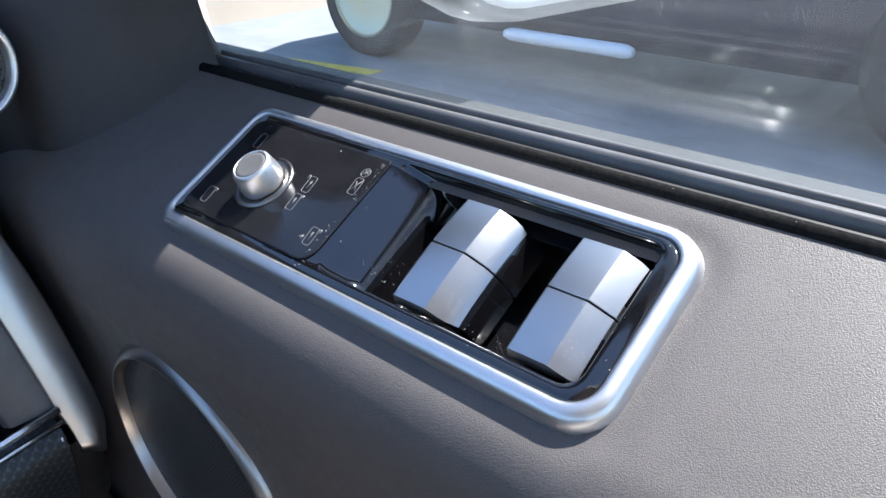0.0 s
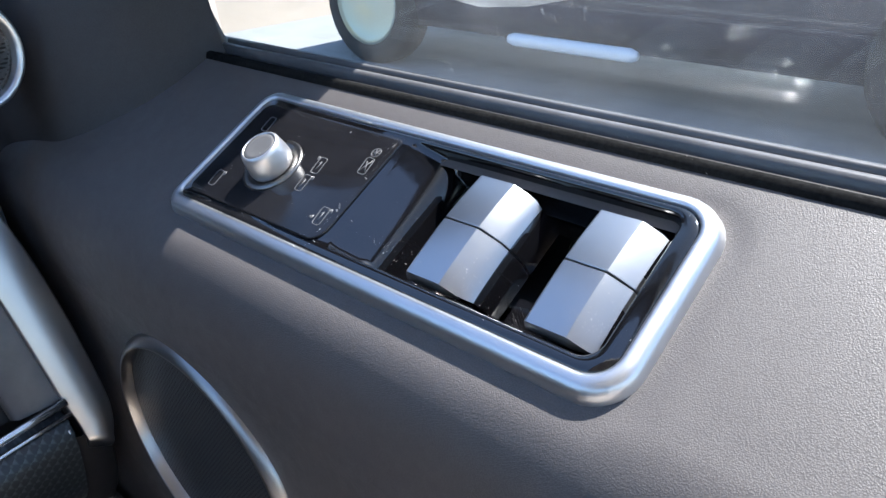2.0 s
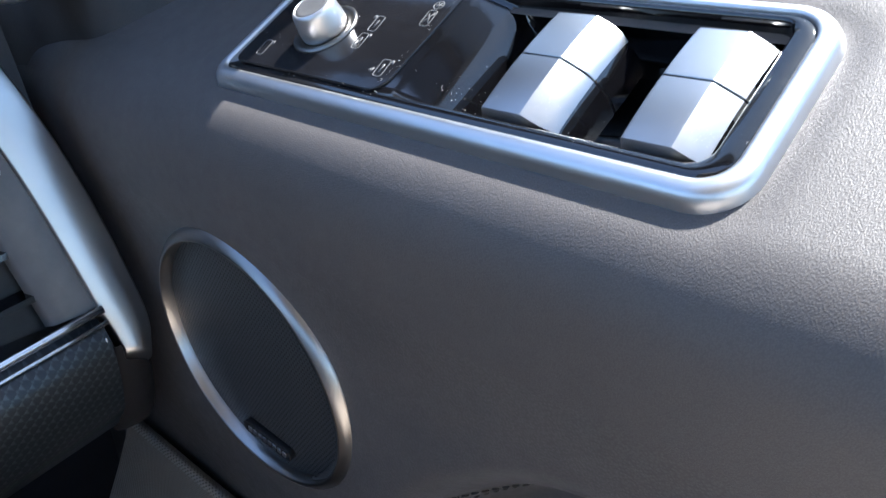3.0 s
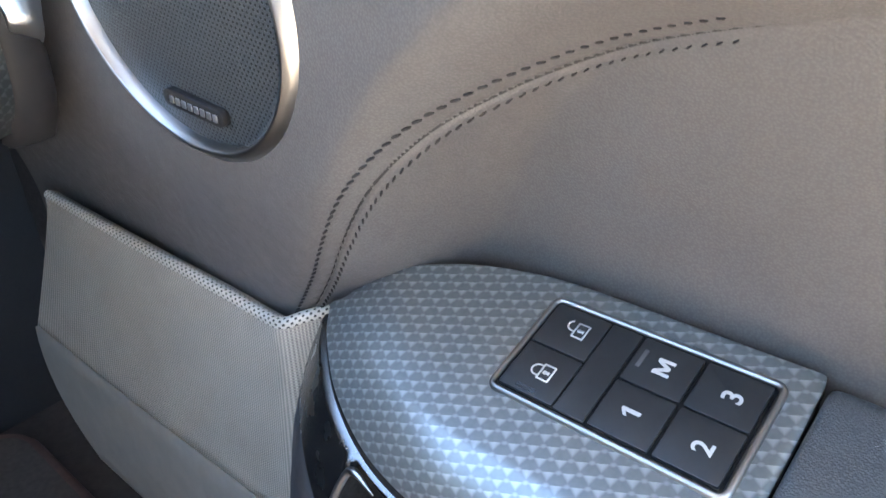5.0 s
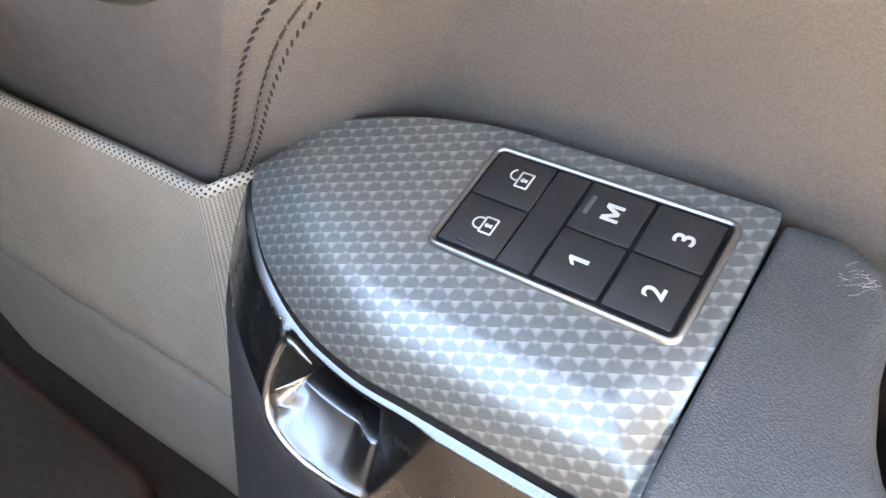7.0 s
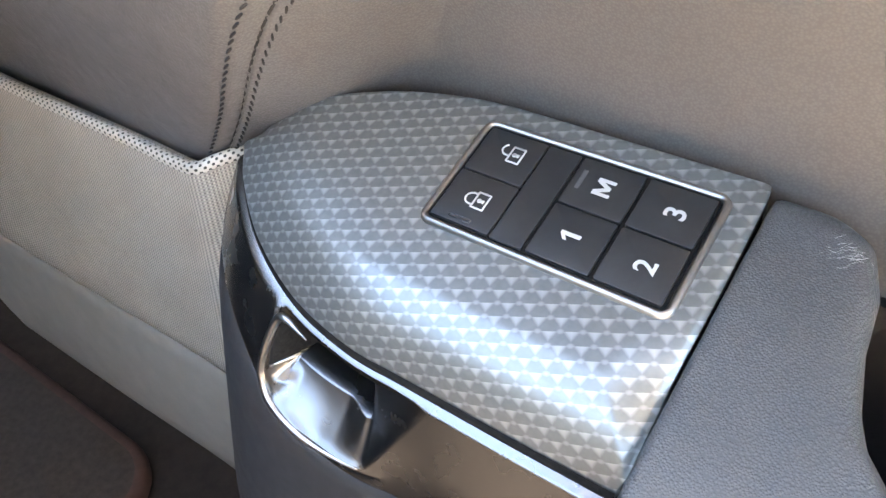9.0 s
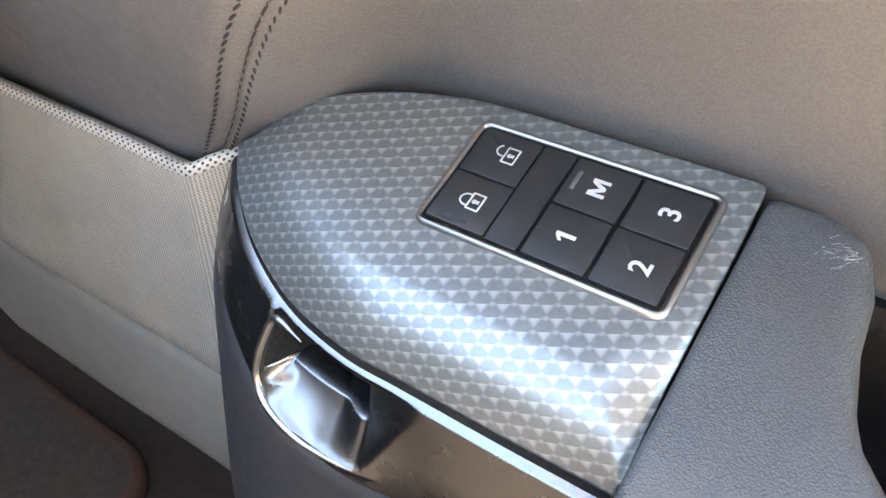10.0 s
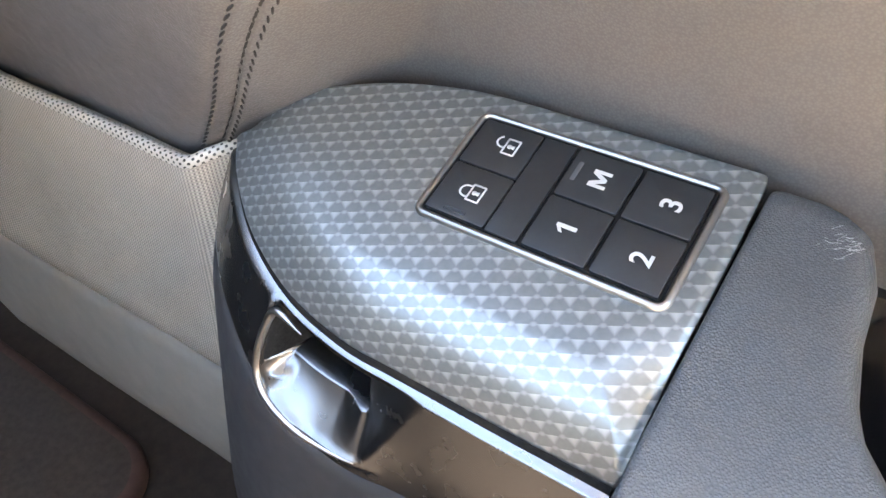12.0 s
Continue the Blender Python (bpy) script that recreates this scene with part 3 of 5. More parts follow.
    part("knob_ring", lathe(km, [(0.0130, 0), (0.0130, 0.0003), (0.0124, 0.0008), (0.0104, 0.0006), (0.0088, -0.0002)]), satin_dark, pk, "dished dark metal ring round the knob's foot")
    knob = part("knob", lathe(km, [(0.0084, -0.0004), (0.0088, 0.0002), (0.0091, 0.0012), (0.00905, 0.0030), (0.0087, 0.0060), (0.0083, 0.0086), (0.0081, 0.0096), (0.0077, 0.0104), (0.0071, 0.0108), (0.0067, 0.0107), (0.0066, 0.0102)]),
                knob_silver, pk, "round satin silver mirror adjuster knob")
    part("knob_cap", lathe(km, [(0.0067, 0.0100), (0.0066, 0.0105), (0.0050, 0.0104), (0.002, 0.0103)]), knob_grey, knob, "grey disc on the knob")
    # window rockers: two halves each
    for x0, width in ((0.1262, 0.0142), (0.1716, 0.0142)):
        for y0, y1, name in ((0.0066, 0.0294, "near"), (0.0300, 0.0508, "far")):
            def section(y):
                end = min(abs(y - 0.0066), abs(y - 0.0508))
                dip = 0.0030 * max(0, 1 - end / 0.0013)              # chamfered ends
                bow = 0.0014 * (1 - ((y - 0.0290) / 0.022) ** 2)
                top = 0.0008 + bow - dip
                fx = x0 + width
                pts = [(x0 + 0.0004, -0.016), (x0 + 0.0001, -0.004), (x0, top - 0.0006), (x0 + 0.0002, top - 0.0002), (x0 + 0.0007, top),
                       (fx - 0.0010, top + 0.0003), (fx - 0.0002, top + 0.0002), (fx + 0.0006, top - 0.0002)]
                for k in range(1, 7):                                  # the side falls away flat, then rolls over
                    e = k / 6
                    pts.append((min(fx + 0.0006 + 0.0148 * e * (1 - 0.18 * e), 0.1945), top - 0.0002 - 0.0085 * e - 0.0045 * max(0, (e - 0.5) / 0.5) ** 1.5))
                pts.append((pts[-1][0] + 0.0002, -0.016))
                back = (0.0030 if y < 0.012 else -0.0030 if y > 0.046 else 0) * max(0, 1 - end / 0.004)
                return [PACK @ Vector((q[0], y + back * smoothstep(-0.001, -0.008, q[1]), q[1])) for q in pts]
            ys = [y0, y0 + 0.0002] + [y0 + (y1 - y0) * k / 18 for k in range(1, 18)] + [y1 - 0.0002, y1]
            if name == "near":
                ys.insert(2, y0 + 0.0013)
            else:
                ys.insert(-2, y1 - 0.0013)
            ys = sorted(set(round(y, 6) for y in ys))
            loops = [section(y) for y in ys]
            for lp in (loops[0], loops[-1]):
                c = sum(lp, Vector()) / len(lp)
                for i, q in enumerate(lp):
                    lp[i] = q + (c - q).normalized() * 0.0002
            ob = part("window_rocker", loft(loops), rocker_silver, pk, "satin silver window switch with a folded side")
            ob.data.materials.append(gloss_black)            # silver sides down in the well painted black, for the dark they mirror
            inv = PACK.to_3x3().inverted()
            base = inv @ ORIGIN[pk.name]
            for f in ob.data.polygons:
                nrm, at = inv @ f.normal, inv @ f.center + base
                f.material_index = 1 if at.z < -0.0035 and (abs(nrm.x) > 0.8 or abs(nrm.y) > 0.5) else 0
            ob.data.set_sharp_from_angle(angle=radians(17))
    return pk


def speaker():
    c = (0.0088, -0.0155, -0.1234)
    sp = thing("door_speaker", c, "round door speaker with dark mesh in a satin silver ring", "speaker")
    m = frame_of(c, (0.9993, 0.036, 0.0), (0.0, -0.037, 0.999))
    def ring(prof, n=72):
        out = []
        for k in range(n):
            a = 2 * math.pi * k / n
            u = (0.0594 * math.cos(a) + 0.0264 * math.sin(a), -0.0302 * math.cos(a) + 0.0528 * math.sin(a))
            d = math.hypot(*u)
            out.append([m @ Vector((u[0] * (d + r) / d, u[1] * (d + r) / d, z)) for r, z in prof])
        return out
    prof = [(-0.0001, -0.010), (-0.0002, -0.0022), (-0.0007, -0.0010), (-0.0022, 0.0007), (-0.0042, 0.0022), (-0.0050, 0.0025), (-0.0057, 0.0018), (-0.0061, -0.006)]
    rl = ring(prof)
    part("ring", loft(rl + [rl[0]], close=False), speaker_silver, sp, "satin silver ring")
    gl = ring([(-0.0058, -0.0035), (-0.020, -0.0024), (-0.036, -0.0016), (-0.050, -0.0012)])
    lid = loft(gl + [gl[0]], close=False)
    lid.faces.new([lid.verts.new(c[-1]) for c in gl])
    bmesh.ops.remove_doubles(lid, verts=lid.verts, dist=1e-6)
    part("grille", lid, grille_mesh, sp, "dark perforated mesh")
    # badge: a plain dark plate with a bright bar
    bc = m @ Vector((0.0040, -0.0412, -0.0006))
    bmx = frame_of(bc, (0.97, 0.055, -0.10), (0.1, -0.037, 0.99))
    plate = part("badge", slab(bmx, rrect(-0.0165, -0.0032, 0.0165, 0.0032, 0.0028, 5), -0.002, 0.0014, 0.0004), cap_dark, sp, "small dark badge")
    for i in range(8):
        x = -0.0125 + i * 0.0034
        part("badge_bar", slab(bmx, rrect(x, -0.0014, x + 0.0024, 0.0014, 0.0003, 2), 0.0013, 0.0018, 0.0001), satin_silver, plate)
    return sp


def fabric_panel():
    fp = thing("fabric_panel", (-0.05, 0.0, -0.4), "greige woven fabric panel with a perforated bright top edge", "door panel")
    top = spline([(-0.186, -0.004, -0.263), (-0.10, -0.003, -0.263), (-0.02, -0.001, -0.263), (0.010, -0.001, -0.263), (0.0226, -0.0005, -0.2615),
                  (0.030, 0.006, -0.2585), (0.0400, 0.016, -0.2555), (0.052, 0.026, -0.2545)], 90)

    def skin(rows):
        cols = []
        for i, p in enumerate(top):
            t = top[min(i + 1, 89)] - top[max(i - 1, 0)]
            out = Vector((t.y, -t.x, 0)).normalized()
            lead = max(0.0, 1 - i / 12) ** 1.5         # the panel reaches further forward below
            cols.append([p + out * d + Vector((-lead * f, 0, z)) for d, z, f in rows])
        bm = loft(cols, close=False)
        lay = bm.loops.layers.uv.new("lay")
        run = [0.0]
        for a, b in zip(top, top[1:]):
            run.append(run[-1] + (b - a).length)
        down = [0.0]
        for a, b in zip(rows, rows[1:]):
            down.append(down[-1] + math.hypot(a[0] - b[0], a[1] - b[1]))
        bm.verts.index_update()
        for f in bm.faces:
            for c in f.loops:
                i, j = divmod(c.vert.index, len(rows))
                c[lay].uv = (run[i], down[j])
        return bm
    rows = [(-0.006, 0.0, 0), (-0.0030, 0.0022, 0), (-0.0006, 0.0028, 0), (0.0012, 0.0014, 0), (0.0018, -0.002, 0), (0.0020, -0.006, 0)]
    rows += [(0.0020 + 0.011 * (k / 14) ** 1.2, -0.006 - 0.106 * k / 14, 0.062 * k / 14) for k in range(1, 15)]
    rows += [(0.011, -0.1135, 0.064), (0.006, -0.1135, 0.064)]
    part("edge_band", skin([(-0.0040, 0.0005, 0), (-0.0026, 0.0024, 0), (-0.0010, 0.0033, 0), (0.0006, 0.0030, 0), (0.0017, 0.0017, 0), (0.0021, 0.0002, 0), (0.0020, -0.0008, 0)]), rim_band, fp, "pale perforated edge band")
    part("weave", skin(rows), fabric, fp, "fine greige technical weave")
    rows = [(0.004, -0.110, 0.06), (0.0115, -0.1128, 0.063), (0.0138, -0.1150, 0.066)]
    rows += [(0.0138 + 0.006 * math.sin(k / 8 * 1.9), -0.115 - 0.085 * k / 8, 0.066 - 0.055 * (k / 8) ** 2) for k in range(1, 9)]
    rows += [(0.012, -0.206, 0.01), (-0.02, -0.206, 0.01)]
    part("lower_weave", skin(rows), fabric_plain, fp, "plain greige lower panel")
    return fp


TRIM_TOP = [(0.2150, 0.0515), (0.1712, 0.0511), (0.1324, 0.0505), (0.1124, 0.0481), (0.0925, 0.0430), (0.0755, 0.0356), (0.0600, 0.0268), (0.0500, 0.0190)]
TRIM_LOW = [(0.0445, 0.0100), (0.0465, 0.0060), (0.0561, -0.0043), (0.0756, -0.0184), (0.1004, -0.0287), (0.1274, -0.0334), (0.1484, -0.0336), (0.1855, -0.0338), (0.2145, -0.0336)]


def trim_plane(x, y):
    return -0.2358 + 0.2877 * (y - 0.0017) + 0.020 * (x - 0.1325)


def trim_outline(n=120):
    c = spline([(*p, 0) for p in TRIM_TOP + TRIM_LOW], n)
    back = [Vector((0.2163, -0.033, 0)), Vector((0.2166, -0.012, 0)), Vector((0.2166, 0.01, 0)), Vector((0.2164, 0.03, 0)), Vector((0.2160, 0.047, 0))]
    return c + back


def join_tube(bm, pts, r):
    """Adds a hair-thin bar to a mesh."""
    loops = [[p + Vector((0, r * math.cos(a), r * math.sin(a))) for a in (0, 2.1, 4.2)] for p in pts]
    return loft(loops, bm=bm)


def armrest():
    arm = thing("armrest", (0.15, 0.0, -0.24), "door armrest with faceted metallic trim and a dark leather pad", "armrest")
    out = trim_outline()
    n = len(out)
    low, high = out[56:120:2] + [out[119]], out[0:58:2]

    def gap(q, line):
        best = 1.0
        for a, b in zip(line, line[1:]):
            ab = b - a
            t = min(1, max(0, (q - a).dot(ab) / ab.length_squared))
            best = min(best, (q - a - ab * t).length)
        return best

    def lid(q):
        q = Vector((q.x, q.y, 0))
        w = 0.0150 * (0.80 + 0.20 * smoothstep(0.05, 0.11, q.x))
        g = 0.97 * (1 - min(1, gap(q, low) / w))
        drop = 0.0240 * (1 - (1 - g ** 2.1) ** (1 / 2.1))     # flat, then rolling over to an upright foot
        soft = 0.0110 * (1 - min(1, gap(q, low) / 0.030)) ** 2
        k = smoothstep(0.065, 0.125, q.x)
        drop = k * drop + (1 - k) * (soft * (1 + 0.5 * k))
        drop += 0.003 * (1 - min(1, gap(q, high) / 0.004)) ** 2 * (1 - smoothstep(-0.01, 0.02, -q.y))
        drop += 0.002 * (1 - min(1, abs(q.x - 0.2166) / 0.0025)) ** 2
        return Vector((q.x, q.y, trim_plane(q.x, q.y) - drop))
    c = Vector((0.165, 0.016, 0))
    L = [[lid(c + (Vector((p.x, p.y, 0)) - c) * f) for p in out] for f in (1.0, 0.997, 0.992, 0.985, 0.975, 0.96, 0.94, 0.92, 0.895, 0.87, 0.845, 0.82, 0.79, 0.76, 0.73, 0.70, 0.67, 0.64, 0.60, 0.56, 0.52, 0.4, 0.25, 0.1)]
    under = [Vector((p.x, p.y, p.z - 0.004)) for p in L[0]]
    lid_mesh = loft([under] + L)
    lay = lid_mesh.loops.layers.uv.new("lay")
    for f in lid_mesh.faces:
        for c in f.loops:
            q = c.vert.co
            c[lay].uv = (q.x - 0.15, q.y - 0.9 * max(0, trim_plane(q.x, q.y) - q.z))     # laid flat, so that the pattern keeps its size down the roll
    part("trim", lid_mesh, trim_facets, arm, "silvery grey trim with small triangular facets")
    # leather pad beside the trim
    edge = ((-0.077, 0.36), (-0.042, 0.36), (-0.036, 0.35), (-0.030, 0.315), (-0.024, 0.288), (-0.016, 0.271), (-0.006, 0.261), (0.002, 0.2568), (0.018, 0.2525), (0.033, 0.2508), (0.044, 0.2465), (0.050, 0.2385), (0.0515, 0.231))

    def bulge_drop(d, r, h):
        t = min(1, max(0, d / r))
        return h * (1 - math.sqrt(max(0, 1 - (1 - t) ** 2)))

    def pad_z(x, y, xr):
        z = trim_plane(x, y) - 0.001 - 0.010 * smoothstep(-0.025, -0.075, y)
        return z - bulge_drop(xr - x, 0.010, 0.0095) - bulge_drop(0.0515 - y, 0.010, 0.008) - bulge_drop(x - 0.2174, 0.0030, 0.0018)
    pl = []
    ys = [0.0515, 0.0514, 0.0511, 0.0506, 0.0498, 0.0485, 0.0465, 0.044, 0.041, 0.037, 0.033] + [0.03 - 0.003 * k for k in range(36)]
    for y in ys:
        xr = float(np.interp(y, [e[0] for e in edge], [e[1] for e in edge]))
        w = xr - 0.2174
        near = [0, 0.0002, 0.0006, 0.0012, 0.002, 0.003, 0.0045]
        far = [0.010, 0.0075, 0.0055, 0.0038, 0.0024, 0.0013, 0.0006, 0.0002, 0]
        k = min(1, w / 0.0165)
        row = [0.2174 + d * k for d in near]
        a, b = row[-1], xr - far[0] * k
        row += [a + (b - a) * j / 12 for j in range(1, 12)] + [xr - d * k for d in far]
        pts = [Vector((x, y, pad_z(x, y, xr))) for x in row]
        pl.append([pts[0] + Vector((0, 0, -0.06))] + pts + [pts[-1] + Vector((0, 0, -0.06))])
    pl.insert(0, [p + Vector((0, 0, -0.06)) for p in pl[0]])
    part("pad", loft(pl, close=False), leather_arm, arm, "dark grained leather pad, scuffed at the corner")
    # pale scuffs at the pad's corner
    rnd = random.Random(4)
    marks = bmesh.new()
    for k in range(34):
        x, y = rnd.gauss(0.2405, 0.0042), rnd.gauss(0.0375, 0.0026)
        xr = float(np.interp(y, [e[0] for e in edge], [e[1] for e in edge]))
        if not 0.228 < x < xr - 0.003:
            continue
        a, s = rnd.gauss(0.45, 0.25), rnd.uniform(0.0008, 0.0040)
        pts = []
        for j in range(6):
            u, w = x + s * (j / 5 - 0.5) * math.cos(a), y + s * (j / 5 - 0.5) * math.sin(a) + rnd.uniform(-0.00012, 0.00012)
            pts.append(Vector((u, w, pad_z(u, w, max(u, xr)))))
        marks = join_tube(marks, pts, rnd.uniform(0.00003, 0.00008))
    part("scuff_mark", marks, scuff_pale, arm, "fine pale scratches")
    # grab pocket behind the pad
    liner = bmesh.new()
    box(0.235, -0.035, -0.345, 0.37, 0.066, -0.335, bm=liner)
    box(0.235, 0.052, -0.335, 0.37, 0.066, -0.250, bm=liner)
    part("grab_pocket", liner, gloss_black, arm, "black lining of the grab pocket", smooth=False)
    # the sides below the trim: a metal plate with the door pull, and soft plastic under it

    def foot(x):
        """How far down the metal plate reaches."""
        return 0.031 + 0.020 * smoothstep(0.070, 0.140, x)

    def side_out(x, v):
        """How far the armrest's side stands out from the trim's foot, v below it."""
        full = 0.0165 - 0.0105 * smoothstep(0.085, 0.160, x)
        return 0.0030 + full * math.sin(min(1, -v / 0.056) * math.pi / 2)
    body = []
    for f, below, inside, grow in ((0.08, 0, 1, 0), (0.25, 0, 1, 0), (0.45, 0, 1, 0), (0.65, 0, 1, 0), (0.85, 0, 1, 0), (0.96, 0, 0.8, 0), (1.0, 0.0006, 0.3, 0), (1.0, 0.002, 0.0, 0), (1.0, 0.005, 0, 0.0006),
                                   (1.0, 0.012, 0, 0.0012), (1.0, 0.022, 0, 0.002), (1.0, 0.04, 0, 0.005), (1.0, 0.07, 0, 0.010), (1.0, 0.12, 0, 0.018), (1.0, 0.19, 0, 0.024)):
        lp = []
        for i, p in enumerate(L[0]):
            t = L[0][(i + 1) % n] - L[0][i - 1]
            t.z = 0
            t.normalize()
            v = -foot(p.x) * f - below
            d = (side_out(p.x, v) - 0.003 * inside + grow) * smoothstep(0.034, 0.014, p.y)
            if inside > 0.9 and p.y < 0.006:       # room for the pull's hollow
                d -= 0.034 * smoothstep(0.060, 0.074, p.x) * smoothstep(0.185, 0.170, p.x)
            q = p - Vector((-t.y, t.x, 0)) * d
            q.z = p.z + v - 0.006
            lp.append(q)
        body.append(lp)
    part("body", loft(body), dark_plastic, arm, "dark soft plastic body below the trim")
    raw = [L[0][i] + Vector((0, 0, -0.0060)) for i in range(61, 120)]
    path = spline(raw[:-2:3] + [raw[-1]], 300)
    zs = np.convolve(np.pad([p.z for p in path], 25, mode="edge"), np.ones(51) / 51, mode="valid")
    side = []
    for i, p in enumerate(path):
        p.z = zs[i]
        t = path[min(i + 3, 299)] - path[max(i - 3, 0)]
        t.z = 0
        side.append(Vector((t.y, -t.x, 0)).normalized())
    # solid black strip that draws the shade of the gap under the trim
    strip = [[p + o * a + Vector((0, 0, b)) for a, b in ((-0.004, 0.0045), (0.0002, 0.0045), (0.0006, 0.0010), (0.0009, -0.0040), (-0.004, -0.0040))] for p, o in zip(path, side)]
    part("gap_shade_strip", loft(strip), felt, arm, "black strip put in for the shade under the trim")

    def hollow(x, v):
        """Depth of the pull's hollow, and whether it is the slot behind its lip, painted black for shade."""
        top = smoothstep(-0.0008, -0.0024, v)
        left = smoothstep(0.0962, 0.1040, x + 0.10 * (v + 0.015))
        low = -0.0405 + 0.0055 * smoothstep(0.120, 0.100, x)
        lip_v = -0.0238
        up = min(1, max(0, (v - low) / (lip_v - low)))
        end = 0.157 + 0.571 * (v + 0.006)
        if x < 0.1335:
            right = 1 - 0.40 * smoothstep(0.1230, 0.1335, x)
        else:
            right = 0.60 * (1 - smoothstep(0.1335, max(end, 0.1375), x)) + 0.04 * math.exp(-((x - 0.1352) / 0.0015) ** 2)
        upper = smoothstep(lip_v - 0.006, lip_v - 0.001, v)
        wall = smoothstep(0.0985, 0.0999, x)                    # upright where the slot opens, rounded in the bowl
        left = upper * wall + (1 - upper) * left
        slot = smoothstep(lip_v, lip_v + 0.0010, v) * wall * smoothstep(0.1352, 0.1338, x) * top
        # the slot's metal walls are coloured black in place of real shade
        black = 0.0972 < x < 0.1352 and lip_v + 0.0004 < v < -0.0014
        lip = 0.0012 * math.exp(-((v - low + 0.0010) / 0.0022) ** 2) * smoothstep(0.090, 0.102, x) * smoothstep(0.145, 0.130, x)
        lip += 0.0011 * math.exp(-((x - 0.0958) / 0.0014) ** 2) * smoothstep(-0.040, -0.034, v) * smoothstep(0.0, -0.004, v)
        return 0.0100 * top * left * right * (0.4 * math.sin(up * math.pi / 2) ** 1.15 + 0.6 * up) + 0.018 * slot - lip, black
    metal, dark = bmesh.new(), bmesh.new()
    rows = 240
    grid_pts, deep = [], []
    for p, o in zip(path, side):
        col, dep = [], []
        reach = foot(p.x)
        for k in range(rows):
            v = max(-reach, -0.0515 * k / (rows - 1))
            depth, black = hollow(p.x, v)
            roll = 0.0024 * (1 - min(1, -v / 0.0022)) ** 2 + 0.0030 * max(0, (-v - reach + 0.0030) / 0.0030) ** 2
            col.append(p + o * (side_out(p.x, v) - roll - depth) + Vector((0, 0, v + 0.0012)))
            dep.append(black)
        grid_pts.append(col)
        deep.append(dep)
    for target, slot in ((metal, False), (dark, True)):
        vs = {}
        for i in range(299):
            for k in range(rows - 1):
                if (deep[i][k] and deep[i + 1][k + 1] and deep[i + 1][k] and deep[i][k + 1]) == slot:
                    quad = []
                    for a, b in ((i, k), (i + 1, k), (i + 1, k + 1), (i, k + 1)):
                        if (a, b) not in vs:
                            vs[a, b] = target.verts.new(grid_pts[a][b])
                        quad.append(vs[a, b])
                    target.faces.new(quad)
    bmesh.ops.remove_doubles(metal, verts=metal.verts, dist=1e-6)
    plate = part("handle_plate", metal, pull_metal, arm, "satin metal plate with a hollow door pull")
    part("slot", dark, felt, plate, "slot above the pull, painted black for its shade")
    # rounded bright rim round the pull's front and lower edge
    px = [p.x for p in path]
    edge_line = []
    for x, v, _ in spline([(0.1120, -0.0021, 0), (0.1060, -0.0020, 0), (0.1010, -0.0024, 0), (0.0982, -0.0052, 0), (0.0966, -0.0120, 0), (0.0955, -0.0210, 0), (0.0958, -0.0290, 0), (0.0985, -0.0345, 0), (0.1045, -0.0378, 0), (0.1140, -0.0402, 0), (0.1250, -0.0410, 0), (0.1345, -0.0408, 0)], 60):
        i = min(range(300), key=lambda k: abs(px[k] - x))
        edge_line.append(path[i] + side[i] * (side_out(x, v) + 0.0008) + Vector((x - px[i], 0, v + 0.0012)))
    edge_line = spline(edge_line[::4] + [edge_line[-1]], 60)
    part("pull_rim", tube(edge_line, [0.0015 * min(1, 0.15 + k / 12, 0.15 + (59 - k) / 14) for k in range(60)], 10), ring_silver, plate, "bright rounded rim of the pull")
    return arm


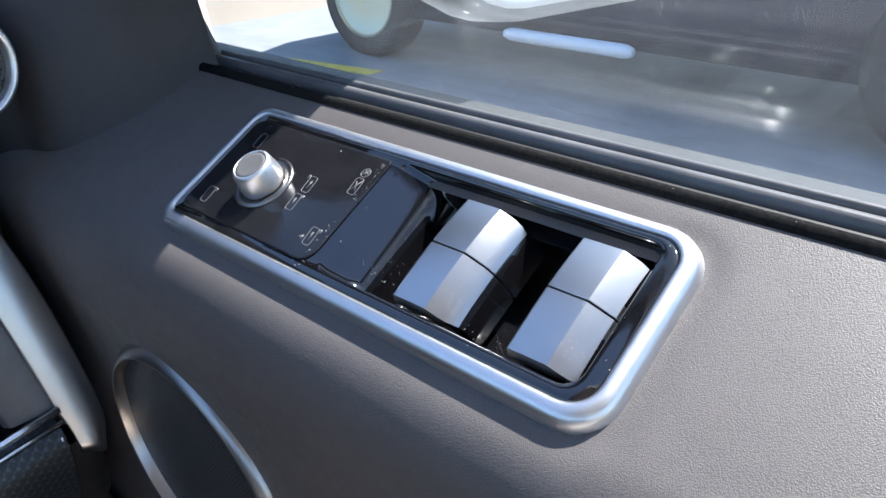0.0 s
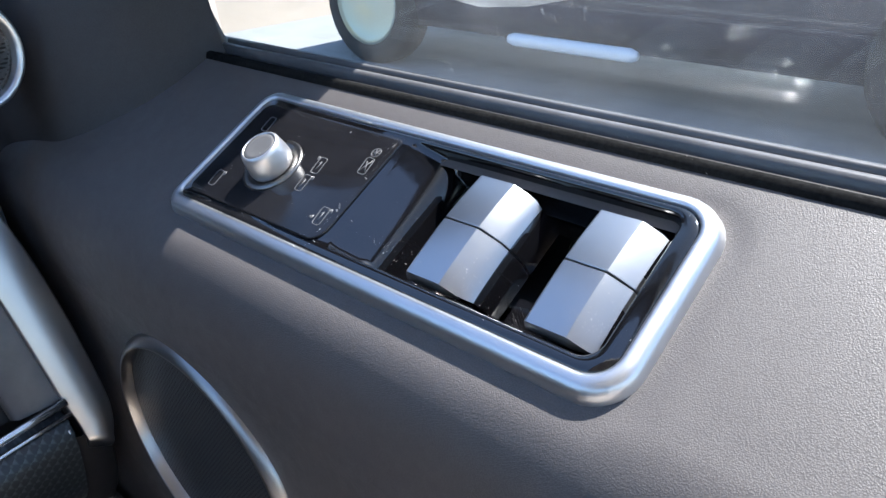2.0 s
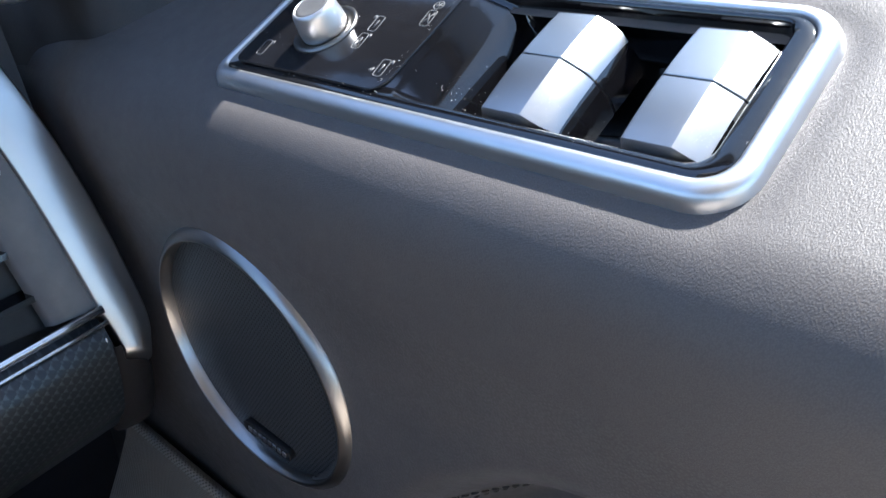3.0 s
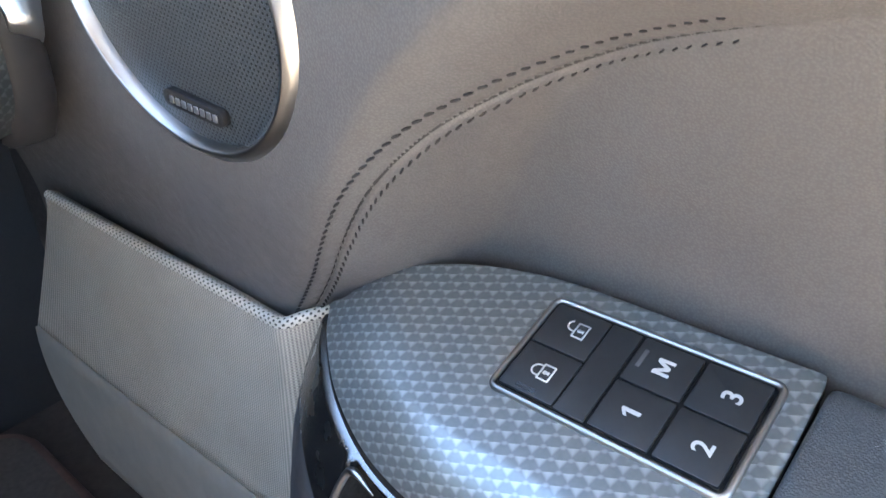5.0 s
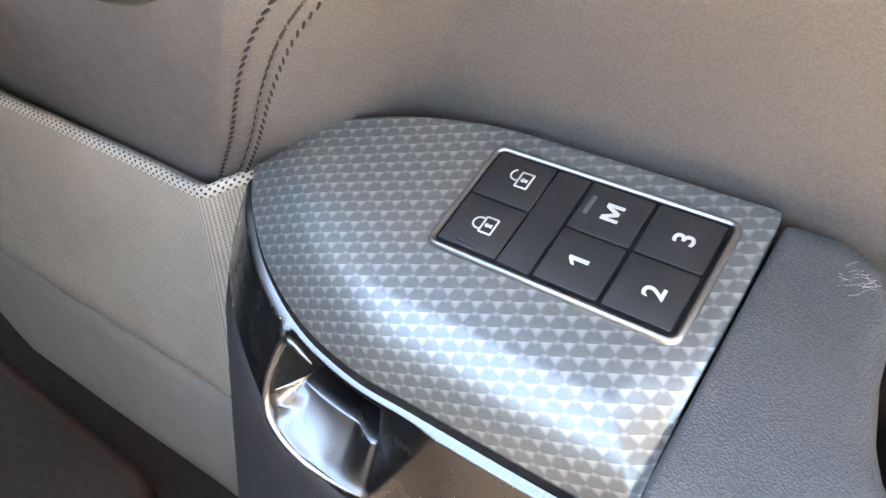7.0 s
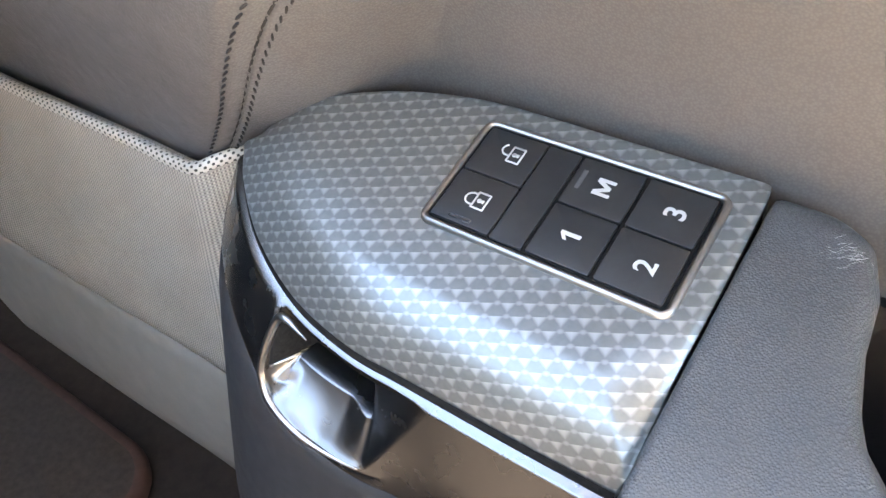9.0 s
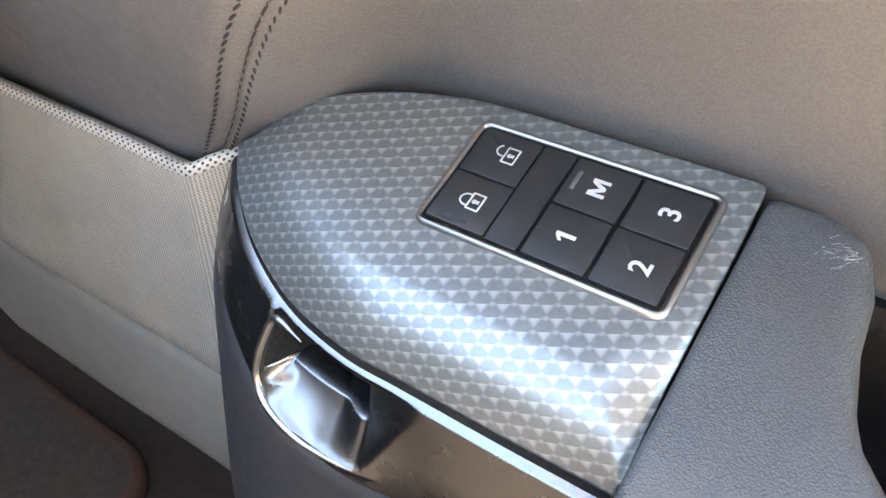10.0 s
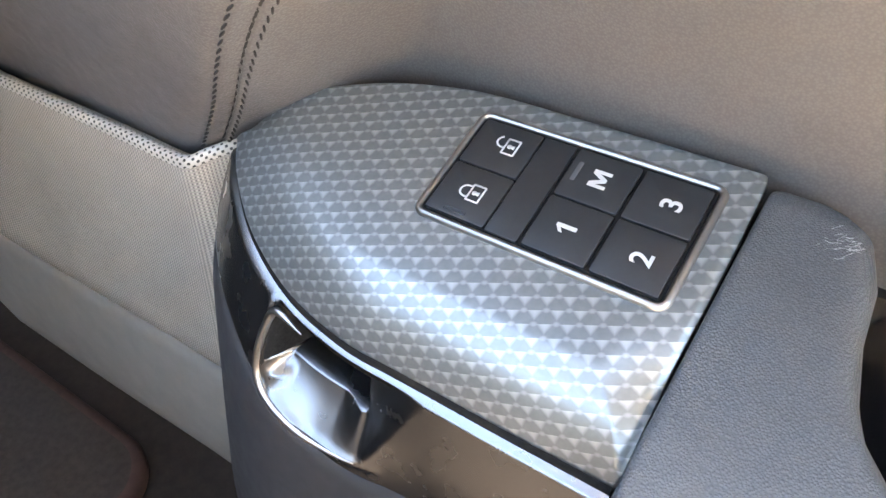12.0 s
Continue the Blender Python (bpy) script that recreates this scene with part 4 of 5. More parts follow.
def memory_switch():
    ms = thing("memory_switch", MEM @ Vector((0.037, 0.019, 0)), "seat memory and lock switch with black keys in a chrome frame", "switch panel")
    W, D = 0.0745, 0.0382
    inner, outer = rrect(0, 0, W, D, 0.0016, 5), rrect(-0.0026, -0.0026, W + 0.0026, D + 0.0026, 0.0042, 5)
    loops = []
    for k in range(9):
        t = k / 8
        loops.append(place(MEM, [(a[0] + (b[0] - a[0]) * t, a[1] + (b[1] - a[1]) * t) for a, b in zip(outer, inner)], (0.0001, 0.0008, 0.0012, 0.0014, 0.0015, 0.0015, 0.0013, 0.0010, 0.0005)[k]))
    loops.insert(0, place(MEM, outer, -0.003))
    loops.append(place(MEM, inner, 0.0002))
    part("frame", loft(loops, cap=False), frame_metal, ms, "chrome frame")
    part("bed", slab(MEM, rrect(-0.0005, -0.0005, W + 0.0005, D + 0.0005, 0.001, 3), -0.003, 0.0004, 0.0001), felt, ms)

    def key(x0, y0, x1, y1, label=""):
        g = 0.00038
        x0, x1 = x0 + (0.0006 if x0 == 0 else 0.0003 if x0 > 0.025 else 0), x1 - (0.0007 if x1 == W else 0.0003 if x1 == c else 0)
        y0, y1 = y0 + (0.0004 if y0 == 0 else 0), y1 - (0.0006 if y1 == D else 0)
        return part("key", slab(MEM, rrect(x0 + g, y0 + g, x1 - g, y1 - g, 0.0007, 4), -0.001, 0.0014, 0.00020), button_black, ms, label)

    def legend(ch, x, y, size, parent):
        cu = bpy.data.curves.new("legend", "FONT")
        cu.body, cu.size, cu.align_x, cu.align_y, cu.extrude, cu.offset = ch, size, "CENTER", "CENTER", 0.00004, 0.00014
        tmp = new("legend_source", cu)
        bpy.context.view_layer.update()
        me = bpy.data.meshes.new_from_object(tmp.evaluated_get(bpy.context.evaluated_depsgraph_get()))
        bpy.data.objects.remove(tmp)
        me.name = "legend"
        mid = [(min(v.co[k] for v in me.vertices) + max(v.co[k] for v in me.vertices)) / 2 for k in (0, 1)]
        me.transform(Matrix.Translation(-ORIGIN[ms.name]) @ MEM @ Matrix.Translation((x, y, 0.00146)) @ Matrix.Rotation(radians(90), 4, "Z") @ Matrix.Translation((-mid[0], -mid[1], 0)))
        me.materials.clear()
        attach("legend", me, legend_white, parent, "white " + ch)

    a, b, c, mid = 0.0213, 0.0326, 0.0533, 0.0194
    unlock, lock = key(0, mid, a, D, "black unlock key"), key(0, 0, a, mid, "black lock key")
    part("blank", slab(MEM, rrect(a + 0.0001, 0.0006, b - 0.0006, D - 0.0008, 0.0006, 3), -0.001, 0.0011, 0.0002), button_black, ms, "black blanking strip")
    em = key(b, mid, c, D)
    bm = bmesh.new()
    for q in ([(-0.0033, -0.0029), (-0.0021, -0.0029), (-0.0021, 0.0029), (-0.0033, 0.0029)], [(0.0021, -0.0029), (0.0033, -0.0029), (0.0033, 0.0029), (0.0021, 0.0029)],
              [(-0.0022, 0.0029), (-0.0022, 0.0010), (-0.0006, -0.0022), (0.0, -0.0022), (0.0, -0.0003), (-0.0017, 0.0029)], [(0.0022, 0.0029), (0.0017, 0.0029), (0.0, -0.0003), (0.0, -0.0022), (0.0006, -0.0022), (0.0022, 0.0010)]):
        q = [(0.0433 - 0.92 * y, 0.0289 + 0.92 * x) for x, y in q]
        loft([place(MEM, q, 0.0013), place(MEM, q, 0.0015)], bm=bm)
    part("legend", bm, legend_white, em, "white M", smooth=False)
    one = key(b, 0, c, mid)
    fig = [(-0.0004, -0.0030), (0.0009, -0.0030), (0.0009, 0.0030), (-0.0001, 0.0030), (-0.0019, 0.0016), (-0.0019, 0.0004), (-0.0004, 0.0015)]
    fig = [(0.0425 - y, 0.0104 + x) for x, y in fig]
    part("legend", loft([place(MEM, fig, 0.0013), place(MEM, fig, 0.0015)]), legend_white, one, "white 1", smooth=False)
    legend("3", 0.0647, 0.0286, 0.0085, key(c, mid, W, D))
    legend("2", 0.0648, 0.0097, 0.0085, key(c, 0, W, mid))

    def padlock(cx, cy, parent, open_):
        bm = bmesh.new()
        z0, z1 = 0.0013, 0.00148
        o = rrect(cx - 0.0006, cy - 0.0031, cx + 0.0040, cy + 0.0031, 0.0004, 3)
        i = inset(o, 0.0006)
        loft([place(MEM, o, z0), place(MEM, o, z1), place(MEM, i, z1), place(MEM, i, z0)], cap=False, bm=bm)
        eye = [(cx + 0.0012 + 0.0008 * math.cos(2 * math.pi * k / 16), cy + 0.0008 * math.sin(2 * math.pi * k / 16)) for k in range(16)]
        loft([place(MEM, eye, z0), place(MEM, eye, z1)], bm=bm)
        stem = [(cx + 0.0012, cy - 0.0003), (cx + 0.0028, cy - 0.0007), (cx + 0.0028, cy + 0.0007), (cx + 0.0012, cy + 0.0003)]
        loft([place(MEM, stem, z0), place(MEM, stem, z1 + 0.00002)], bm=bm)
        part("padlock_body", bm, legend_white, parent)
        mid_y = cy + (0.0012 if open_ else 0.0)
        arc = [(cx - 0.0006, mid_y - 0.0023)] + [(cx - 0.0014 - 0.0024 * math.sin(t), mid_y - 0.0023 * math.cos(t)) for t in (math.pi * k / 14 for k in range(0, 13 if open_ else 15))]
        if not open_:
            arc.append((cx - 0.0006, mid_y + 0.0023))
        bm = bmesh.new()
        cc = Vector((cx - 0.0014, mid_y))
        outer_a = [place(MEM, [q], z1)[0] for q in arc]
        inner_a = []
        for x, y in arc:
            d = Vector((min(0, x - cc.x), y - cc.y))
            d = d.normalized() * 0.0006
            inner_a.append(place(MEM, [(x - d.x, y - d.y)], z1)[0])
        sink = Vector((0, 0, -0.00015))
        loft([[q + sink for q in outer_a], outer_a, inner_a, [q + sink for q in inner_a]], close=False, bm=bm)
        part("padlock_shackle", bm, legend_white, parent)

    padlock(0.0120, 0.0296, unlock, True)
    padlock(0.0113, 0.0103, lock, False)
    o = rrect(0.0066, 0.0020, 0.0140, 0.0033, 0.0003, 2)
    i = inset(o, 0.0002)
    bm = loft([place(MEM, o, 0.0012), place(MEM, o, 0.00146), place(MEM, i, 0.00146), place(MEM, i, 0.0012)], cap=False)
    part("indicator", bm, gloss_black, lock, "unlit indicator slot")
    lamp = rrect(0.0352, 0.0258, 0.0366, 0.0328, 0.0003, 2)
    part("indicator", slab(MEM, lamp, 0.0010, 0.00148, 0.0001), legend_grey, ms, "unlit indicator slot")
    return ms


def dashboard():
    """The end of the dash beside the door: air vent, bright frame, faceted trim."""
    db = thing("dashboard", (-0.1, -0.15, -0.15), "dark dashboard end with an air vent and bright frame", "dashboard")

    def X(z):                                  # the vent's plane leans forward as it rises
        return -0.070 - 0.35 * (z + 0.13)

    def on(y, z, d=0.0):                       # a point of that plane, d proud of it
        return Vector((X(z) + d * 0.944, y, z + d * 0.33))
    part("dash_body", loft([[Vector((x, y, z)) for x, z in ((-0.088, -0.165), (-0.105, -0.128), (-0.155, 0.012), (-0.30, 0.03), (-0.62, 0.03), (-0.62, -0.20), (-0.13, -0.20))] for y in (-1.25, -0.6, -0.0255)]),
         dark_plastic, db, "dark soft dashboard body", smooth=False)
    hood = []
    for x, z in ((-0.56, 0.03), (-0.52, 0.10), (-0.40, 0.15), (-0.24, 0.14), (-0.20, 0.11), (-0.22, 0.02)):
        hood.append([Vector((x, y, z - 0.02 * (abs(y + 0.40) / 0.22) ** 2)) for y in (-0.62, -0.55, -0.40, -0.25, -0.18)])
    part("instrument_hood", loft(hood, close=False), dark_plastic, db, "dark hood over the instruments")
    # bright frame: a band that runs down beside the door and rounds off at its foot
    o = spline([(-0.062, 0.045, 0), (-0.0425, -0.0056, 0), (-0.0368, -0.0233, 0), (-0.0314, -0.043, 0), (-0.0268, -0.066, 0), (-0.0232, -0.0924, 0), (-0.0208, -0.120, 0), (-0.0214, -0.132, 0), (-0.0245, -0.142, 0)], 48)
    i = spline([(-0.081, 0.030, 0), (-0.0650, -0.0100, 0), (-0.0579, -0.0296, 0), (-0.0538, -0.0460, 0), (-0.0500, -0.0640, 0), (-0.0462, -0.0860, 0), (-0.0415, -0.1155, 0), (-0.0388, -0.1281, 0), (-0.0370, -0.139, 0)], 48)
    cols = []
    for a, b in zip(o, i):
        cols.append([on(a[0] + 0.0005, a[1], -0.014), on(a[0], a[1], 0.0004), on(a[0] * 0.94 + b[0] * 0.06, a[1], 0.0013), on(a[0] * 0.5 + b[0] * 0.5, a[1] * 0.5 + b[1] * 0.5, 0.0010),
                     on(a[0] * 0.06 + b[0] * 0.94, b[1], 0.0006), on(b[0], b[1], -0.0004), on(b[0], b[1], -0.012)])
    foot = [[q + Vector((-back, 0, -fall)) for q in cols[-1]] for back, fall in ((0.0006, 0.003), (0.0028, 0.007), (0.0065, 0.0105), (0.012, 0.013))]
    part("bright_frame", loft(cols + foot), ring_silver, db, "satin silver vent frame")
    # vent surround and slats
    def inner(z):
        return -0.0375 - 0.165 * (z + 0.125) - 0.0010
    part("vent_surround", loft([[on(inner(z), z, -0.002), on(inner(z) - 0.0215, z, -0.002), on(inner(z) - 0.0235, z, -0.010)] for z in (-0.1165, -0.09, -0.05, -0.02, 0.02)], close=False), seal_grey, db, "grey vent surround")
    part("vent_cavity", loft([[on(-0.045, z, -0.016), on(-0.30, z, -0.016)] for z in (-0.118, -0.05, 0.03)], close=False), rubber, db, "dark vent opening")
    part("vent_tab", slab(frame_of(on(inner(-0.045) - 0.012, -0.040), (0, -1, 0), (-0.33, 0, 0.944)), rrect(-0.004, -0.011, 0.02, 0.006, 0.003, 4), -0.004, 0.004, 0.001), satin_silver, db, "satin silver vent tab")
    for k in range(5):
        z = -0.104 + 0.021 * k
        y0 = inner(z) - 0.0225
        cols = []
        for t in (0.0, 0.5, 1.0):
            y = y0 + (-0.30 - y0) * t
            zz = z - 0.30 * (y0 - y) * 0.35
            cols.append([on(y, zz, -0.004), on(y, zz + 0.0026, -0.004), on(y, zz + 0.006, -0.014), on(y, zz + 0.003, -0.014)])
        part("vent_slat", loft(cols), gloss_black, db, "dark glossy vent slat", smooth=False)
    # bright lines above the trim
    for dz, r in ((0.0, 0.0022), (-0.0062, 0.0012)):
        part("bright_line", tube([on(y, -0.1175 + dz + 0.13 * (y + 0.0425), 0.001) for y in (-0.040, -0.06, -0.09, -0.13, -0.2, -0.3)], r), chrome, db, "bright line")
    # faceted trim roll below
    cols = []
    for y in (-0.0425, -0.05, -0.07, -0.10, -0.14, -0.2, -0.3):
        z0 = -0.1245 + 0.13 * (y + 0.0425)
        x0 = X(z0)
        cols.append([Vector((x0 + a, y, z0 + b)) for a, b in ((-0.01, 0.002), (0.001, 0.0), (0.0055, -0.005), (0.0075, -0.014), (0.0065, -0.030), (0.002, -0.046), (-0.010, -0.062), (-0.03, -0.070))])
    part("dash_trim", loft(cols, close=False), shaded_dash_facets, db, "faceted metallic dash trim")
    cols = []
    for z, r in ((-0.136, -0.003), (-0.146, -0.0035), (-0.160, -0.004), (-0.172, -0.006), (-0.184, -0.011), (-0.195, -0.020)):
        x0 = -0.0665 + r
        cols.append([Vector((x0 + a, y, z)) for a, y in ((-0.03, -0.0240), (-0.010, -0.0228), (-0.003, -0.0236), (0.0004, -0.0265), (0.0014, -0.0330), (0.0010, -0.0395), (-0.0010, -0.0436), (-0.010, -0.0445))])
    part("end_cap", loft(cols, close=False), cap_dark, db, "dark satin end cap of the dash")
    part("cap_edge", tube([Vector((-0.0665 + r, -0.0441, z)) for z, r in ((-0.128, 0.0), (-0.140, -0.0015), (-0.156, -0.0025), (-0.170, -0.004))], 0.0007, 6), chrome, db, "thin bright edge")
    part("knee_panel", loft([[Vector((x, y, z)) for y in (-0.045, -0.15, -0.5)] for x, z in ((-0.095, -0.19), (-0.16, -0.23), (-0.30, -0.30), (-0.60, -0.34))], close=False), dark_plastic, db, "dark knee panel")
    return db


def sail_panel():
    """Dark panel at the window's front corner with a small round speaker."""
    sl = thing("sail_panel", (-0.12, 0.03, 0.05), "dark trim panel at the window corner with a tweeter", "trim panel")
    base = spline([(-0.0715, 0.075, 0), (-0.0725, 0.066, 0), (-0.078, 0.045, 0), (-0.0915, 0.0246, 0), (-0.1153, 0.004, 0), (-0.144, -0.003, 0), (-0.166, -0.016, 0), (-0.172, -0.060, 0), (-0.172, -0.30, 0)], 40)
    cols = []
    for p in base:
        z = SLOPE * max(p.y, -0.012) - 0.004
        cols.append([Vector((p.x + dx, p.y, z + dz)) for dx, dz in ((0.004, -0.006), (0.0012, 0.0), (0.0, 0.002), (-0.006, 0.02), (-0.020, 0.06), (-0.060, 0.14), (-0.14, 0.30))])
    part("panel", loft(cols, close=False), dark_plastic, sl, "dark soft trim")
    m = frame_of((-0.12, -0.028, 0.046), (-0.10, 0.995, 0.0), (-0.10, 0.0, 0.995))
    part("tweeter_ring", lathe(m, [(0.0275, -0.022), (0.0275, 0.0), (0.0265, 0.002), (0.0245, 0.002), (0.0232, 0.0), (0.0228, -0.006)], 48), satin_silver, sl, "bright ring")
    part("tweeter_mesh", lathe(m, [(0.0230, -0.004), (0.02, -0.002), (0.01, -0.001), (0.002, -0.0008)], 48), grille_mesh, sl, "dark mesh")
    return sl


GLASS_LEAN = 18.0
GLASS = frame_of((0, 0.0870, 0.036), (1, 0, 0), (0, -math.sin(radians(GLASS_LEAN)), math.cos(radians(GLASS_LEAN))))


def side_window():
    """Window with its glass and dark front post."""
    bm = bmesh.new()
    pts = [(-0.105, -0.06), (0.95, -0.06), (0.85, 0.46), (0.52, 0.46), (-0.05, 0.10)]
    loft([place(GLASS, pts, -0.002), place(GLASS, pts, 0.002)], bm=bm)
    for f in bm.faces:
        f.smooth = False
    g = structure("window_1", bm, glass, "dusty car side window, closed", "window")
    g.visible_shadow = False
    fr = thing("window_frame", (-0.1, 0.08, 0.1), "black window frame with rubber channel", "window frame")
    path = [GLASS @ Vector(p) for p in ((-0.098, -0.02, 0), (-0.104, 0.02, 0), (-0.098, 0.06, 0), (-0.04, 0.115, 0), (0.25, 0.30, 0), (0.50, 0.455, 0), (0.9, 0.46, 0))]
    part("post", tube(spline(path, 40), 0.0085, 10), rubber, fr, "black rubber window channel")
    pil = []
    for p in spline([(-0.50, -0.14, 0), (-0.13, 0.10, 0), (0.20, 0.315, 0), (0.50, 0.50, 0)], 30):
        deep = 0.040 - 0.044 * smoothstep(-0.04, 0.03, p[0])
        pil.append([GLASS @ Vector((p[0] + a, p[1] + b, c)) for a, b, c in ((0.018, -0.035, -0.025), (0.018, -0.035, deep), (-0.05, 0.05, deep), (-0.05, 0.05, -0.06))])
    part("pillar", loft(pil), dark_plastic, fr, "dark windscreen pillar", smooth=False)


def car_shell():
    """Plain inside of the car round the camera, with unseen walls added to bounce and block light: pale lower trim,
    open glass all round.
    """
    pale = wear(material("pale_bounce_trim", (0.64, 0.55, 0.46), 0.7), (0.64, 0.55, 0.46), 0.08, 20.0)
    carpet = wear(material("brown_carpet", (0.032, 0.026, 0.024), 0.95), (0.032, 0.026, 0.024), 0.3, 90.0)
    structure("wall_door_outer", box(-0.9, 0.110, -0.72, 1.3, 0.150, 0.020), dark_plastic, "dark outer door skin", "car body")
    bm = bmesh.new()
    box(-0.9, -1.45, -0.74, 1.3, 0.11, -0.70, bm=bm)
    structure("floor", bm, carpet, "brown car floor carpet", "floor")
    mat_thing = thing("floor_mat", (-0.45, -0.12, -0.69), "greige carpet floor mat with rounded corner", "floor mat")
    flat = Matrix.Translation((0, 0, -0.69))
    part("carpet", slab(flat, rrect(-0.58, -0.42, -0.19, 0.012, 0.05, 8), -0.010, 0.008, 0.006), mat_cloth, mat_thing)
    part("binding", loft([place(flat, inset(rrect(-0.58, -0.42, -0.19, 0.012, 0.05, 8), d), z) for d, z in ((-0.004, -0.008), (-0.005, 0.002), (0.0, 0.010), (0.006, 0.0095))], cap=False), mat_edge, mat_thing, "brown bound edge")
    # unseen pale block, set close to bounce sunlight onto the door
    structure("wall_tunnel_bounce", box(0.22, -1.40, -0.70, 1.15, -0.145, -0.32), pale, "unseen pale block for seat base and tunnel, added to bounce light", "car body")
    structure("wall_far_door", box(-0.9, -1.50, -0.72, 1.3, -1.40, 0.15), leather_top, "unseen dark far door trim, added to limit the light", "car body")
    structure("wall_rear", box(1.15, -1.40, -0.72, 1.3, 0.11, -0.05), pale, "unseen pale rear of the cabin, added to shape the light", "car body")
    structure("wall_front", box(-0.66, -1.45, -0.72, -0.60, 0.11, 0.0), dark_plastic, "unseen dark bulkhead behind the dash, added to block light", "car body")
    headliner = wear(material("headliner", (0.45, 0.42, 0.38), 0.9), (0.45, 0.42, 0.38), 0.1, 40.0)
    # unseen roof slab, sized for how much sky comes in
    bm = bmesh.new()
    box(0.06, -1.35, 0.48, 1.3, -0.14, 0.53, bm=bm)
    structure("ceiling", bm, headliner, "unseen pale headliner slab, added to shape the light", "ceiling")


def door_mirror():
    """Outside mirror beyond the glass: silver shell, bright rim, dark mirror face."""
    dm = thing("door_mirror", (-0.05, 0.22, 0.15), "silver outside door mirror", "door mirror")
    m = frame_of((0.042, 0.235, 0.155), (0.12, 0.99, 0.0), (0.0, 0.0, 1.0))      # faces rearwards
    face = rrect(-0.118, -0.096, 0.125, 0.140, (0.07, 0.05, 0.05, 0.04), 8)
    shell = []
    for d, z in ((0.0, 0.004), (-0.006, 0.0), (-0.008, -0.02), (0.0, -0.06), (0.02, -0.10), (0.045, -0.125), (0.07, -0.135)):
        shell.append(place(m, inset(face, d), z))
    part("shell", loft(shell), mirror_silver, dm, "silver housing")
    rim = [place(m, inset(face, d), z) for d, z in ((0.0, 0.003), (0.003, 0.006), (0.007, 0.005), (0.009, -0.004))]
    part("rim", loft(rim, cap=False), satin_silver, dm, "bright rim")
    part("mirror_glass", loft([place(m, inset(face, 0.008), 0.0045), place(m, inset(face, 0.008), 0.0)]), mirror_dark, dm, "dark mirror glass", smooth=False)
    part("foot", loft([[Vector((x, y, z)) for x, z in ((-0.24, 0.11), (-0.10, 0.11), (-0.08, 0.16), (-0.22, 0.16))] for y in (0.11, 0.20)]), dark_plastic, dm, "dark mirror foot", smooth=False)
    return dm


def outside():
    concrete = wear(material("pale_concrete", (0.23, 0.185, 0.145), 0.9), (0.23, 0.185, 0.145), 0.12, 1.5)
    asphalt = wear(material("grey_asphalt", (0.22, 0.22, 0.225), 0.9), (0.22, 0.22, 0.225), 0.15, 3.0)
    bm = bmesh.new()
    bm.faces.new([bm.verts.new(p) for p in ((-400, -400, 0), (400, -400, 0), (400, 400, 0), (-400, 400, 0))])
    structure("ground", bm, concrete, "pale sunlit concrete ground", "ground", lift=False)
    bm = box(-5.35, -6, -0.02, 12, 7.5, 0.012)
    structure("road", bm, asphalt, "grey asphalt parking bay", "road", lift=False)
    yellow = wear(material("yellow_road_paint", (0.62, 0.46, 0.07), 0.8), (0.62, 0.46, 0.07), 0.25, 9.0)
    bm = loft([[Vector((x, y, z)) for y, z in ((y0 - 0.06, 0.011), (y0 - 0.06, 0.017), (y0 + 0.06, 0.017), (y0 + 0.06, 0.011))] for x, y0 in ((-5.3, 2.60), (-4.6, 2.75), (-3.9, 2.90), (-3.2, 3.04))])
    structure("road_marking", bm, yellow, "worn yellow line painted on the asphalt", "road marking", lift=False)
    paint = material("dark_car_paint", (0.012, 0.015, 0.034), 0.28, 0.2, Coat_Weight=0.25)
    tyre = material("tyre_rubber", (0.02, 0.02, 0.022), 0.8)
    alloy = material("pale_alloy", (0.34, 0.40, 0.38), 0.35, 0.6)
    glare_bar = material("pale_glare", (0.6, 0.63, 0.7), 0.3)
    car = new("parked_car")
    car.location = (-2.0, 4.2, 0)
    ORIGIN[car.name] = Vector((-2.0, 4.2, 0))
    tagged(car, "dark blue car parked beside the window", "car")
    secs = []
    for x, zt, half in ((-2.3, 0.75, 0.55), (-2.15, 0.95, 0.78), (-1.2, 1.05, 0.86), (-0.7, 1.25, 0.86), (0.0, 1.55, 0.84), (1.4, 1.55, 0.84), (2.2, 1.1, 0.84), (2.5, 0.8, 0.7)):
        secs.append([Vector((-2.0 + x, 4.2 + s * half * k, z)) for s, k, z in ((-1, 0.9, 0.28), (-1, 1.0, 0.55), (-1, 0.97, min(zt, 0.95)), (-1, 0.75, zt), (1, 0.75, zt), (1, 0.97, min(zt, 0.95)), (1, 1.0, 0.55), (1, 0.9, 0.28))])
    part("body", loft(secs), paint, car, "glossy dark blue bodywork")
    for x in (-3.62, -0.22):
        m = frame_of((x, 3.36, 0.40), (1, 0, 0), (0, 0, 1))
        wheel = part("wheel", lathe(m, [(0.22, -0.2), (0.36, -0.2), (0.40, -0.16), (0.40, 0.0), (0.36, 0.03), (0.265, 0.02), (0.25, 0.0)]), tyre, car, "black tyre")
        part("rim", lathe(m, [(0.275, 0.004), (0.27, 0.032), (0.24, 0.010), (0.06, 0.022), (0.03, 0.030)]), alloy, wheel, "pale alloy rim")
    # white glare low on the car's side, built as a pale bar
    part("glare_bar", tube([(-2.44, 3.33, 0.298), (-2.40, 3.33, 0.298), (-1.68, 3.33, 0.298), (-1.64, 3.33, 0.298)], [0.022, 0.036, 0.036, 0.022], 14), glare_bar, car, "pale bar put in for white glare on the car")


